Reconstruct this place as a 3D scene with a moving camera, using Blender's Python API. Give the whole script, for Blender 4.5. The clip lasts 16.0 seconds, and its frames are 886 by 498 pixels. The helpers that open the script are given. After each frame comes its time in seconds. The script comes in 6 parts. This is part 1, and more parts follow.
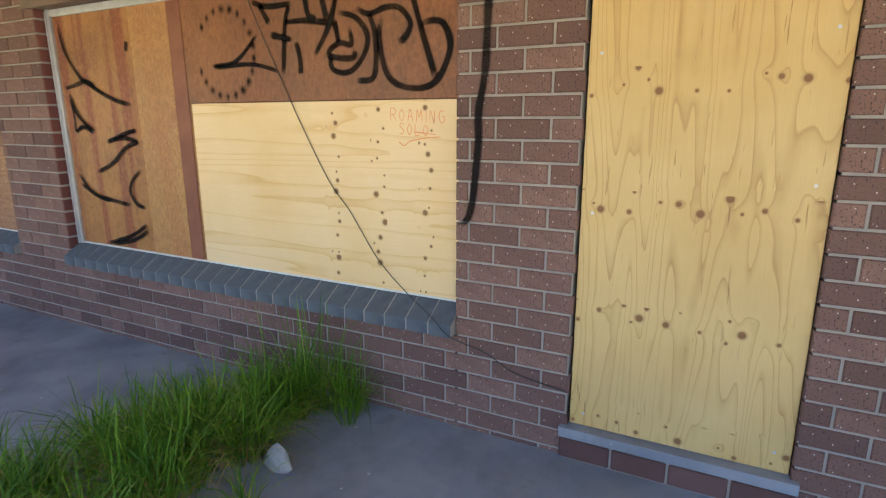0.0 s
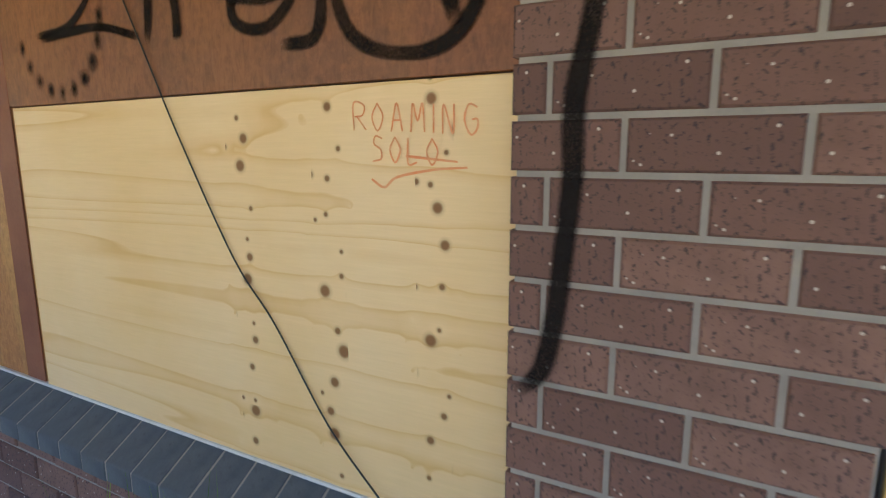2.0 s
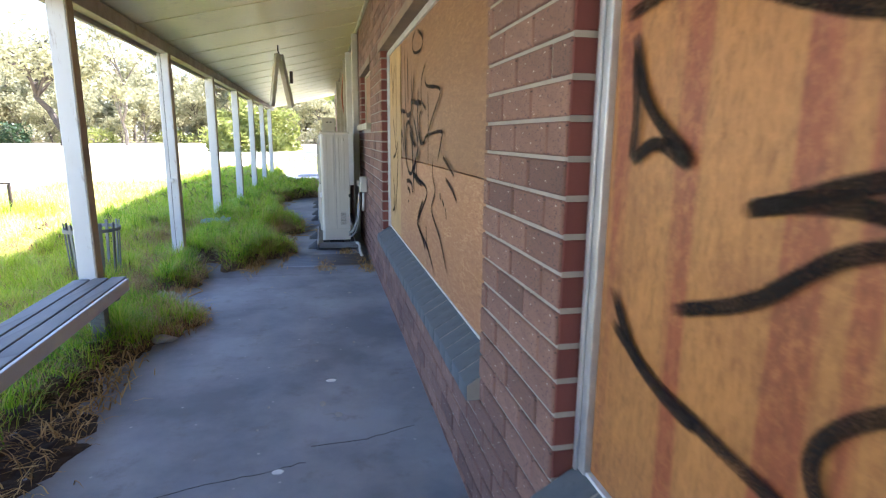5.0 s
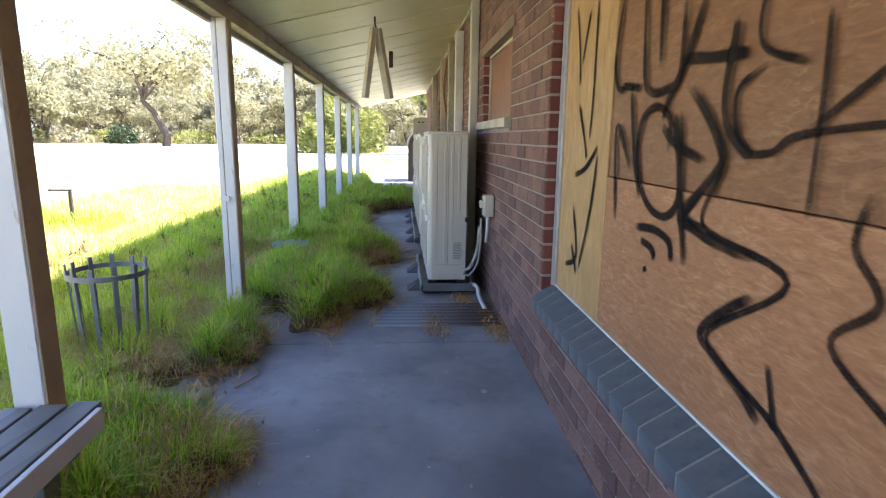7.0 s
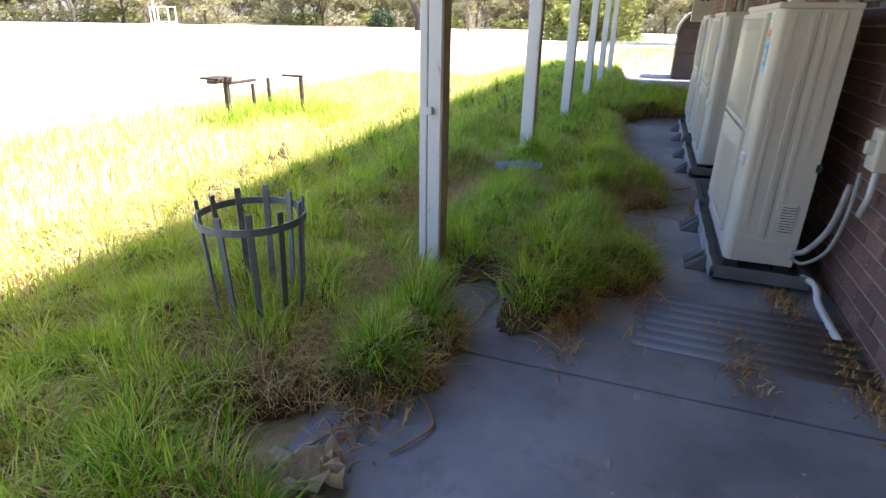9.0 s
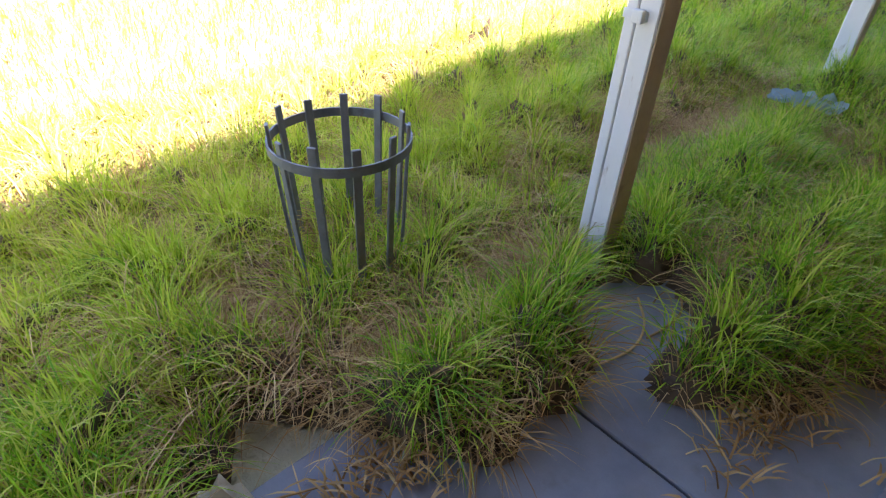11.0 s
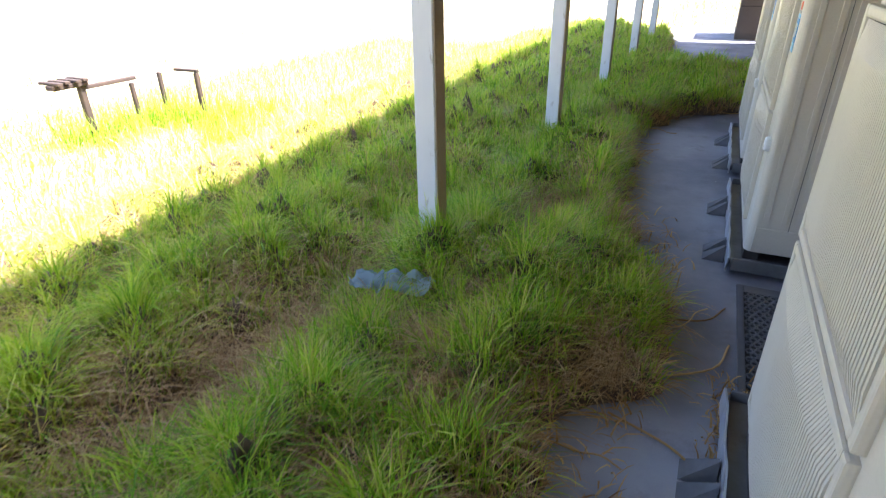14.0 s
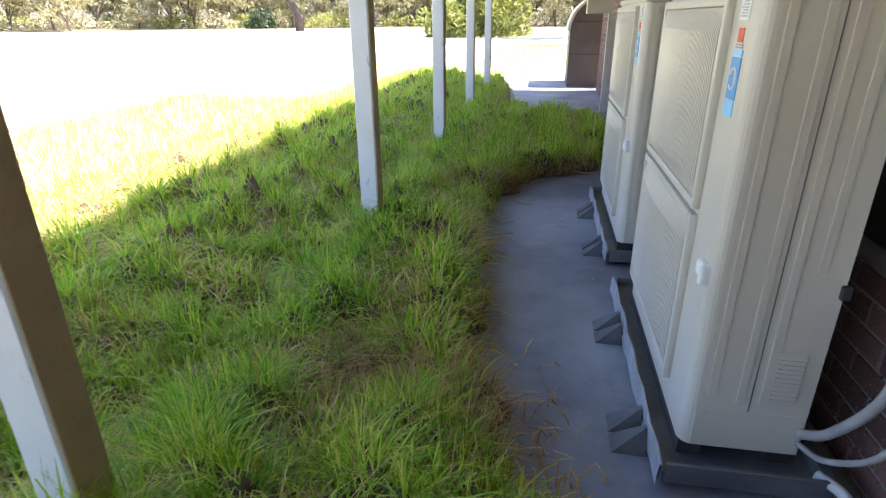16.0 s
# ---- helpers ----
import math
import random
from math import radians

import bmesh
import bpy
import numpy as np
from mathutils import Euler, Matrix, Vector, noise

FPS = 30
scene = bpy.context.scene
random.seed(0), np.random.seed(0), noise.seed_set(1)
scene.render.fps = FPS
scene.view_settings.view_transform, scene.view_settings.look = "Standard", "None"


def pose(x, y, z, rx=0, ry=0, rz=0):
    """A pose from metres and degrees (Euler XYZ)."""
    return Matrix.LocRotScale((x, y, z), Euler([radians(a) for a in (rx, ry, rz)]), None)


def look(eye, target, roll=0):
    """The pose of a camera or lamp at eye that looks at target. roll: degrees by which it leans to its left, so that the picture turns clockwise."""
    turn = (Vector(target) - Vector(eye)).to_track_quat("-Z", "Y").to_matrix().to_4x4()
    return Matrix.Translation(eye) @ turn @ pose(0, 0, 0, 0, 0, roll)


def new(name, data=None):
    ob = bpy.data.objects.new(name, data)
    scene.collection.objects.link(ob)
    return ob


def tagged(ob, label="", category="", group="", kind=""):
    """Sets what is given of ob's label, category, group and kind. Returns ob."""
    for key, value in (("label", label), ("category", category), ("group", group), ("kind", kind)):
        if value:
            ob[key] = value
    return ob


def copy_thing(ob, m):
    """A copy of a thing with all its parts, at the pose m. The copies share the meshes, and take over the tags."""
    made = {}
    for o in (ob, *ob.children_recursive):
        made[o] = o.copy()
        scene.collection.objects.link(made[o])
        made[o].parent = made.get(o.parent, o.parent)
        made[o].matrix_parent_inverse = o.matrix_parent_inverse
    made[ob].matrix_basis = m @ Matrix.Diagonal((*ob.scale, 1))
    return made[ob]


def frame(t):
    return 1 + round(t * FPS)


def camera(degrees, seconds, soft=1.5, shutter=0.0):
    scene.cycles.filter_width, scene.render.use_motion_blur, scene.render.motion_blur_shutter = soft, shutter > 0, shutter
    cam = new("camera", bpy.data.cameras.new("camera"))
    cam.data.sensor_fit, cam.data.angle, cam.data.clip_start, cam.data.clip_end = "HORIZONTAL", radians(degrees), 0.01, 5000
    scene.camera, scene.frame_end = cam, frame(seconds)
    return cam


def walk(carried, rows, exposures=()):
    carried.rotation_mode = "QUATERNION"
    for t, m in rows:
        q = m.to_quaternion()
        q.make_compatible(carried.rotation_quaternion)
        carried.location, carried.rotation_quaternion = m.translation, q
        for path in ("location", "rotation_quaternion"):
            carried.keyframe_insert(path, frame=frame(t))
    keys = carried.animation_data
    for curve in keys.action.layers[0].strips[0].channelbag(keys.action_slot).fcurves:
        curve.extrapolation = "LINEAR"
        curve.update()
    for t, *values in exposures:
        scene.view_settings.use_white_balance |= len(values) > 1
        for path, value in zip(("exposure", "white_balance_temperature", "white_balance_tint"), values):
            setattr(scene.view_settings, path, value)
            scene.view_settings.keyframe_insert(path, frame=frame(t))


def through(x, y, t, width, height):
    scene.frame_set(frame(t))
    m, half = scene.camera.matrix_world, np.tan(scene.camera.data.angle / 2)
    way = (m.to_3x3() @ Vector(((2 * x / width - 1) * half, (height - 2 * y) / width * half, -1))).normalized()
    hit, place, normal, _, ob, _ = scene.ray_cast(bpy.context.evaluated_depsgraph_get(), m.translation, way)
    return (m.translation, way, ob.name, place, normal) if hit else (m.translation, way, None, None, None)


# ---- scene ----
cam = camera(76.9, 16.0, soft=1.15, shutter=0.2)
PATH = [
    (0, (-2.113, -0.1, 1.392), (-0.379, 0.788, 0.937), -0.1),
    (0.5, (-1.835, 0.025, 1.366), (-0.07, 0.862, 0.937), -0.2),
    (1, (-1.441, 0.151, 1.369), (0.321, 0.997, 0.946), -0.5),
    (1.5, (-1.134, 0.384, 1.362), (0.626, 1.25, 0.972), -0.4),
    (2, (-0.838, 0.588, 1.345), (0.893, 1.526, 0.998), -0.1),
    (2.5, (-0.605, 0.883, 1.34), (0.98, 2.056, 1.001), 0),
    (3, (-0.501, 1.208, 1.354), (0.878, 2.616, 1.017), 0.4),
    (3.5, (-0.42, 1.485, 1.342), (0.634, 3.148, 0.993), 0),
    (4, (-0.436, 1.806, 1.353), (0.244, 3.652, 0.99), 0.4),
    (4.5, (-0.476, 2.256, 1.378), (0.038, 4.151, 0.999), 0.7),
    (5, (-0.514, 2.672, 1.354), (-0.097, 4.588, 0.96), 0.5),
    (5.2, (-0.538, 2.861, 1.361), (-0.173, 4.787, 0.965), 0.5),
    (7.3, (-0.769, 4.973, 1.342), (-0.668, 6.932, 0.951), 0.7),
    (7.5, (-0.785, 5.152, 1.351), (-0.733, 7.111, 0.952), 0.7),
    (8, (-0.88, 5.579, 1.338), (-1.103, 7.515, 0.891), 1.0),
    (8.5, (-0.99, 5.938, 1.327), (-1.43, 7.8, 0.745), 1.3),
    (9, (-1.039, 6.301, 1.297), (-1.65, 8.047, 0.536), 1.2),
    (9.5, (-1.095, 6.609, 1.292), (-1.915, 8.201, 0.403), 1.4),
    (9.7, (-1.14, 6.713, 1.297), (-2.004, 8.259, 0.366), 1.5),
    (11.8, (-1.15, 7.63, 1.245), (-2.443, 8.56, 0.04), 0.9),
    (12, (-1.09, 7.75, 1.22), (-2.408, 8.72, 0.074), 1.0),
    (12.5, (-0.995, 8.1, 1.29), (-2.108, 9.31, 0.15), 0.0),
    (13, (-0.945, 8.393, 1.32), (-1.91, 9.79, 0.262), -0.1),
    (13.5, (-0.86, 8.649, 1.367), (-1.698, 10.178, 0.387), -0.6),
    (14, (-0.827, 8.88, 1.449), (-1.59, 10.491, 0.542), -1.0),
    (14.5, (-0.876, 9.279, 1.39), (-1.56, 10.982, 0.597), -0.9),
    (15, (-0.906, 9.742, 1.406), (-1.44, 11.507, 0.631), -0.9),
    (15.5, (-0.956, 10.057, 1.395), (-1.339, 11.876, 0.657), -0.7),
    (16, (-0.984, 10.404, 1.31), (-1.307, 12.223, 0.544), -0.4),
]
walk(cam, [(r[0], look(*r[1:])) for r in PATH],
     exposures=[(0, 2.5, 6150, 17), (0.5, 2.3, 6150, 17), (2, 2.05, 6050, 17), (3.0, 1.68, 6050, 17), (3.5, 1.75, 6050, 18), (4.3, 2.25, 5850, 17), (5, 2.7, 5700, 17), (7.5, 2.38, 5900, 21), (9.0, 2.08, 6050, 21), (9.7, 2.2, 6150, 21), (12, 2.75, 6300, 22), (13.0, 2.82, 6300, 22), (14.5, 2.42, 6150, 21), (16, 2.5, 6100, 21)])

# ---- light: clear sky, high sun from behind the building ----
SUN_EL, SUN_AZ = 58.8, 12.0     # azimuth in degrees from +x towards +y
world = bpy.data.worlds.new("sky")
scene.world = world
world.use_nodes = True
wn = world.node_tree.nodes
sky = wn.new("ShaderNodeTexSky")
sky.sky_type = "NISHITA"
sky.sun_disc = False
sky.sun_elevation = radians(SUN_EL)
sky.sun_rotation = radians(90 - SUN_AZ)
sky.dust_density = 2.0
wn["Background"].inputs["Strength"].default_value = 0.14
world.node_tree.links.new(sky.outputs[0], wn["Background"].inputs["Color"])
sun = new("sun", bpy.data.lights.new("sun", "SUN"))
sun.data.energy, sun.data.angle, sun.data.color = 5.0, radians(0.55), (1.0, 0.95, 0.86)
toward = Vector((math.cos(radians(SUN_EL)) * math.cos(radians(SUN_AZ)),
                 math.cos(radians(SUN_EL)) * math.sin(radians(SUN_AZ)), math.sin(radians(SUN_EL))))
sun.matrix_world = look(toward * 60, (0, 0, 0))

# ---- helpers of this scene ----
rng = np.random.default_rng(7)


def mesh_of(name, verts, faces, mat=None, smooth=False):
    me = bpy.data.meshes.new(name)
    me.from_pydata([tuple(v) for v in verts], [], faces)
    me.update()
    if mat:
        me.materials.append(mat)
    if smooth:
        me.polygons.foreach_set("use_smooth", [True] * len(me.polygons))
    return me


def part(name, bm, mat=None, parent=None, label="", smooth=False):
    """One mesh object from a bmesh (or a mesh), under a thing or a part."""
    if isinstance(bm, bmesh.types.BMesh):
        me = bpy.data.meshes.new(name)
        bmesh.ops.recalc_face_normals(bm, faces=bm.faces[:])
        bm.to_mesh(me)
        bm.free()
        me.materials.append(mat)
        if smooth:
            me.polygons.foreach_set("use_smooth", [True] * len(me.polygons))
    else:
        me = bm
    ob = new(name, me)
    if parent:
        ob.parent = parent
    if label:
        ob["label"] = label
    return ob


def thing(name, at, label, category, group="", kind="", rz=0.0):
    ob = new(name)
    ob.empty_display_size = 0.1
    ob.matrix_basis = pose(*at, 0, 0, rz)
    return tagged(ob, label, category, group, kind)


def add_box(bm, a, b):
    x0, y0, z0 = (min(p, q) for p, q in zip(a, b))
    x1, y1, z1 = (max(p, q) for p, q in zip(a, b))
    v = [bm.verts.new(p) for p in ((x0, y0, z0), (x1, y0, z0), (x1, y1, z0), (x0, y1, z0),
                                   (x0, y0, z1), (x1, y0, z1), (x1, y1, z1), (x0, y1, z1))]
    for f in ((3, 2, 1, 0), (4, 5, 6, 7), (0, 1, 5, 4), (1, 2, 6, 5), (2, 3, 7, 6), (3, 0, 4, 7)):
        bm.faces.new([v[i] for i in f])


def boxes(*pairs, bevel=0.0, seg=2):
    bm = bmesh.new()
    for a, b in pairs:
        add_box(bm, a, b)
    if bevel:
        bmesh.ops.bevel(bm, geom=bm.edges[:], offset=bevel, segments=seg, affect="EDGES", profile=0.6)
    return bm


def add_prism(bm, pts, axis, lo, hi):
    """A prism over a closed outline of 2D points; axis 'x', 'y' or 'z' is the way that it is drawn out."""
    def place(p, h):
        return {"x": (h, p[0], p[1]), "y": (p[0], h, p[1]), "z": (p[0], p[1], h)}[axis]
    a = [bm.verts.new(place(p, lo)) for p in pts]
    b = [bm.verts.new(place(p, hi)) for p in pts]
    bm.faces.new(a)
    bm.faces.new(b[::-1])
    for i in range(len(pts)):
        j = (i + 1) % len(pts)
        bm.faces.new((a[i], b[i], b[j], a[j]))


def smooth_path(pts, n=8):
    """Points along a Catmull-Rom line through pts."""
    p = [Vector(q) for q in pts]
    p = [p[0] * 2 - p[1]] + p + [p[-1] * 2 - p[-2]]
    out = []
    for i in range(1, len(p) - 2):
        for k in range(n):
            t = k / n
            out.append(0.5 * ((2 * p[i]) + (p[i + 1] - p[i - 1]) * t + (2 * p[i - 1] - 5 * p[i] + 4 * p[i + 1] - p[i + 2]) * t * t
                              + (3 * p[i] - p[i - 1] - 3 * p[i + 1] + p[i + 2]) * t ** 3))
    return out + [p[-2]]


def add_tube(bm, pts, radii, sides=8):
    pts = [Vector(p) for p in pts]
    if not hasattr(radii, "__len__"):
        radii = [radii] * len(pts)
    rings, up = [], Vector((0.31, 0.17, 0.93))
    for i, p in enumerate(pts):
        d = (pts[min(i + 1, len(pts) - 1)] - pts[max(i - 1, 0)]).normalized()
        u = d.cross(up)
        u = u.normalized() if u.length > 1e-3 else Vector((1, 0, 0))
        w = d.cross(u)
        rings.append([bm.verts.new(p + radii[i] * (math.cos(2 * math.pi * k / sides) * u + math.sin(2 * math.pi * k / sides) * w))
                      for k in range(sides)])
    for a, b in zip(rings, rings[1:]):
        for k in range(sides):
            bm.faces.new((a[k], a[(k + 1) % sides], b[(k + 1) % sides], b[k]))
    bm.faces.new(rings[0][::-1])
    bm.faces.new(rings[-1])


def tube(pts, radii, sides=8):
    bm = bmesh.new()
    add_tube(bm, pts, radii, sides)
    return bm


# ---- materials ----
class Nodes:
    """A node material in the making."""

    def __init__(self, name, rough=0.7, metal=0.0):
        self.mat = bpy.data.materials.new(name)
        self.mat.use_nodes = True
        self.tree = self.mat.node_tree
        self.bsdf = self.tree.nodes["Principled BSDF"]
        self.bsdf.inputs["Roughness"].default_value = rough
        self.bsdf.inputs["Metallic"].default_value = metal
        self.obj = self.tree.nodes.new("ShaderNodeTexCoord").outputs["Object"]

    def link(self, a, b):
        self.tree.links.new(a, b)

    def node(self, kind, **values):
        n = self.tree.nodes.new(kind)
        for key, value in values.items():
            n.inputs[key.replace("_", " ")].default_value = value
        return n

    def scaled(self, vec, scale):
        n = self.node("ShaderNodeMapping", Scale=scale)
        self.link(vec, n.inputs["Vector"])
        return n.outputs[0]

    def noise(self, scale, detail=4, rough=0.55, vec=None, distort=0.0):
        n = self.node("ShaderNodeTexNoise", Scale=scale, Detail=detail, Roughness=rough, Distortion=distort)
        self.link(vec or self.obj, n.inputs["Vector"])
        return n.outputs["Fac"]

    def math(self, op, a, b=None, clamp=False):
        n = self.tree.nodes.new("ShaderNodeMath")
        n.operation, n.use_clamp = op, clamp
        for i, v in enumerate((a, b)):
            if v is None:
                continue
            if isinstance(v, (int, float)):
                n.inputs[i].default_value = v
            else:
                self.link(v, n.inputs[i])
        return n.outputs[0]

    def ramp(self, fac, stops):
        n = self.tree.nodes.new("ShaderNodeValToRGB")
        e = n.color_ramp.elements
        while len(e) < len(stops):
            e.new(0.5)
        for el, (pos, col) in zip(e, stops):
            el.position = pos
            el.color = (*col, 1) if len(col) == 3 else col
        self.link(fac, n.inputs[0])
        return n.outputs[0]

    def mix(self, fac, a, b, blend="MIX"):
        n = self.tree.nodes.new("ShaderNodeMix")
        n.data_type, n.blend_type = "RGBA", blend
        for sock, v in ((n.inputs[0], fac), (n.inputs[6], a), (n.inputs[7], b)):
            if isinstance(v, (int, float)):
                sock.default_value = v
            elif isinstance(v, tuple):
                sock.default_value = (*v, 1)
            else:
                self.link(v, sock)
        return n.outputs[2]

    def bump(self, height, strength=0.3, dist=0.005):
        n = self.node("ShaderNodeBump", Strength=strength, Distance=dist)
        self.link(height, n.inputs["Height"])
        self.link(n.outputs[0], self.bsdf.inputs["Normal"])

    def color(self, col):
        if isinstance(col, tuple):
            self.bsdf.inputs["Base Color"].default_value = (*col, 1)
        else:
            self.link(col, self.bsdf.inputs["Base Color"])
        return self


def plain(name, a, b, scale=6.0, fine=120.0, rough=0.6, metal=0.0, bump=0.15, grime=None):
    """Painted or cast surface: two tones at a coarse scale, grain at a fine one, and dirt patches."""
    m = Nodes(name, rough, metal)
    col = m.mix(m.ramp(m.noise(scale, 6), [(0.35, (0, 0, 0)), (0.68, (1, 1, 1))]), a, b)
    g = m.noise(fine, 3)
    col = m.mix(0.25, col, m.mix(g, (0.4, 0.4, 0.4), (1, 1, 1)), "MULTIPLY")
    if grime:
        col = m.mix(m.ramp(m.noise(scale * 2.3, 8, 0.7), [(0.56, (0, 0, 0)), (0.75, (0.8, 0.8, 0.8))]), col, grime)
    m.color(col)
    m.bump(g, bump, 0.003)
    return m.mat


def brick_material(name, dark, mid, light, speck=True):
    m = Nodes(name, 0.85)
    r = m.tree.nodes.new("ShaderNodeObjectInfo").outputs["Random"]
    isl = m.tree.nodes.new("ShaderNodeNewGeometry").outputs["Random Per Island"]
    tone = m.math("FRACT", m.math("ADD", r, isl))
    col = m.ramp(tone, [(0.0, dark), (0.5, mid), (1.0, light)])
    col = m.mix(m.ramp(m.noise(9, 6, 0.65), [(0.4, (0, 0, 0)), (0.7, (0.6, 0.6, 0.6))]), col, tuple(c * 0.72 for c in mid))
    fine = m.noise(150, 4, 0.7)
    if speck:
        col = m.mix(m.ramp(m.noise(130, 3, 0.6), [(0.56, (0, 0, 0)), (0.65, (0.85, 0.85, 0.85))]), col, (0.035, 0.025, 0.03))
        v = m.node("ShaderNodeTexVoronoi", Scale=42.0)
        m.link(m.obj, v.inputs["Vector"])
        col = m.mix(m.ramp(v.outputs["Distance"], [(0.085, (0.85, 0.85, 0.85)), (0.12, (0, 0, 0))]), col, (0.60, 0.52, 0.44))
    m.color(col)
    m.bump(fine, 0.35, 0.003)
    return m.mat


def ply_material(name, pale, deep, line, grain="y", knots=True, row_at=0.0, row_gap=0.4, knot_pitch=12.0, knot_limit=None, freq=34.0, ph=0.0):
    """Rotary-cut plywood: growth lines as level lines of a stretched noise, drawn round the knots, which stand in rows."""
    m = Nodes(name, 0.62)
    sep = m.tree.nodes.new("ShaderNodeSeparateXYZ")
    m.link(m.obj, sep.inputs[0])
    stretch = (1, 0.26, 4.6) if grain == "y" else (1, 5.0, 0.36)
    base = m.noise(1.0, 2.0, 0.4, m.scaled(m.obj, stretch), 0.25)
    value = m.math("MULTIPLY", base, freq)
    knot = None
    if knots:
        flat = m.tree.nodes.new("ShaderNodeCombineXYZ")
        along, across = ("Z", "Y") if grain == "y" else ("Y", "Z")
        place = m.math("DIVIDE", m.math("SUBTRACT", sep.outputs[across], row_at), row_gap)
        row = m.math("ROUND", place, 0.0)
        off = m.math("MULTIPLY", m.math("SUBTRACT", place, row), row_gap)
        m.link(m.math("MULTIPLY", sep.outputs[along], knot_pitch), flat.inputs[0])
        m.link(m.math("ADD", m.math("MULTIPLY", off, knot_pitch), m.math("ADD", m.math("MULTIPLY", row, 50.0), 0.5)), flat.inputs[1])
        v = m.node("ShaderNodeTexVoronoi", Scale=1.0, Randomness=0.75)
        v.voronoi_dimensions = "2D"
        g = flat.outputs[0]
        m.link(g, v.inputs["Vector"])
        sub = m.tree.nodes.new("ShaderNodeVectorMath")
        sub.operation = "SUBTRACT"
        m.link(g, sub.inputs[0])
        m.link(v.outputs["Position"], sub.inputs[1])
        back = m.scaled(sub.outputs[0], (1 / knot_pitch, 1 / knot_pitch, 0))
        ln = m.tree.nodes.new("ShaderNodeVectorMath")
        ln.operation = "LENGTH"
        m.link(back, ln.inputs[0])
        d = ln.outputs["Value"]
        size = m.tree.nodes.new("ShaderNodeSeparateColor")
        m.link(v.outputs["Color"], size.inputs[0])
        rad = m.math("ADD", m.math("MULTIPLY", m.math("POWER", size.outputs[0], 2.0), 0.007), 0.0052)
        near = m.math("DIVIDE", rad, m.math("ADD", d, 0.003))
        fade = m.math("MULTIPLY", m.math("SUBTRACT", 0.085, m.math("ABSOLUTE", off, 0.0)), 16.0, True)
        pull = m.math("MULTIPLY", m.math("DIVIDE", 0.011, m.math("ADD", d, 0.006)), fade)
        inrow = m.math("LESS_THAN", m.math("ABSOLUTE", off, 0.0), 0.62 / knot_pitch)
        near = m.math("MULTIPLY", near, inrow)
        if knot_limit is not None:
            mask = m.math("LESS_THAN", sep.outputs["Y"], knot_limit)
            near = m.math("MULTIPLY", near, mask)
            pull = m.math("MULTIPLY", m.math("MULTIPLY", pull, mask), 0.3)
        knot = m.ramp(near, [(0.42, (0, 0, 0)), (0.62, (0.28, 0.28, 0.28)), (0.74, (0.75, 0.75, 0.75)), (0.92, (0.96, 0.96, 0.96))])
        value = m.math("ADD", value, m.math("MULTIPLY", m.math("MINIMUM", pull, 1.4), 6.0))
    ring = m.math("FRACT", m.math("MULTIPLY", m.math("ADD", value, ph), 0.159))
    lines = m.ramp(ring, [(0.0, (0.25, 0.25, 0.25)), (0.03, (0.95, 0.95, 0.95)), (0.10, (0.45, 0.45, 0.45)), (0.34, (0.0, 0.0, 0.0)), (0.985, (0.0, 0.0, 0.0))])
    patchy = m.ramp(m.noise(2.2, 4), [(0.35, (0, 0, 0)), (0.7, (1, 1, 1))])
    col = m.mix(patchy, pale, deep)
    fib = m.noise(1.0, 5, 0.7, m.scaled(m.obj, (30, 8, 190) if grain == "y" else (30, 190, 8)))
    col = m.mix(0.32, col, m.mix(fib, (0.55, 0.5, 0.42), (1, 1, 1)), "MULTIPLY")
    amount = m.math("MULTIPLY", m.noise(4.1, 4), 1.15, True)
    col = m.mix(m.math("MULTIPLY", lines, amount), col, line)
    if grain == "z":
        check = m.noise(1.0, 3, 0.5, m.scaled(m.obj, (30, 85, 5.5)))
        col = m.mix(m.math("MULTIPLY", m.ramp(check, [(0.665, (0, 0, 0)), (0.70, (0.8, 0.8, 0.8))]), m.ramp(m.noise(3.0, 2), [(0.42, (0, 0, 0)), (0.6, (1, 1, 1))])), col, (0.27, 0.14, 0.04))
    if knot:
        col = m.mix(knot, col, (0.21, 0.088, 0.024))
    m.color(col)
    m.bump(fib, 0.2, 0.002)
    return m.mat


def brown_board_material(name, red, tan, dark, band=6.0):
    """Stained board: broad upright bands with quite sharp edges, fibre and blotches."""
    m = Nodes(name, 0.5)
    streak = m.noise(1.0, 3, 0.5, m.scaled(m.obj, (1, band, 0.22)))
    col = m.ramp(streak, [(0.28, red), (0.42, tuple(c * 1.15 for c in red)), (0.465, tuple(c * 0.96 for c in tan)), (0.72, tuple(c * 1.2 for c in tan))])
    fib = m.noise(1.0, 5, 0.7, m.scaled(m.obj, (40, 70, 22)), 0.6)
    col = m.mix(0.75, col, m.ramp(fib, [(0.30, (0.42, 0.36, 0.30)), (0.52, (0.85, 0.82, 0.78)), (0.70, (1.0, 1.0, 1.0))]), "MULTIPLY")
    col = m.mix(m.ramp(m.noise(2.4, 7, 0.7), [(0.46, (0, 0, 0)), (0.72, (0.75, 0.75, 0.75))]), col, dark)
    mottle = m.ramp(m.noise(46, 5, 0.75), [(0.46, (0, 0, 0)), (0.66, (0.55, 0.55, 0.55))])
    col = m.mix(m.math("MULTIPLY", mottle, m.noise(1.7, 3), True), col, tuple(min(0.8, c * 1.55) for c in tan))
    m.color(col)
    m.bump(fib, 0.2, 0.002)
    return m.mat


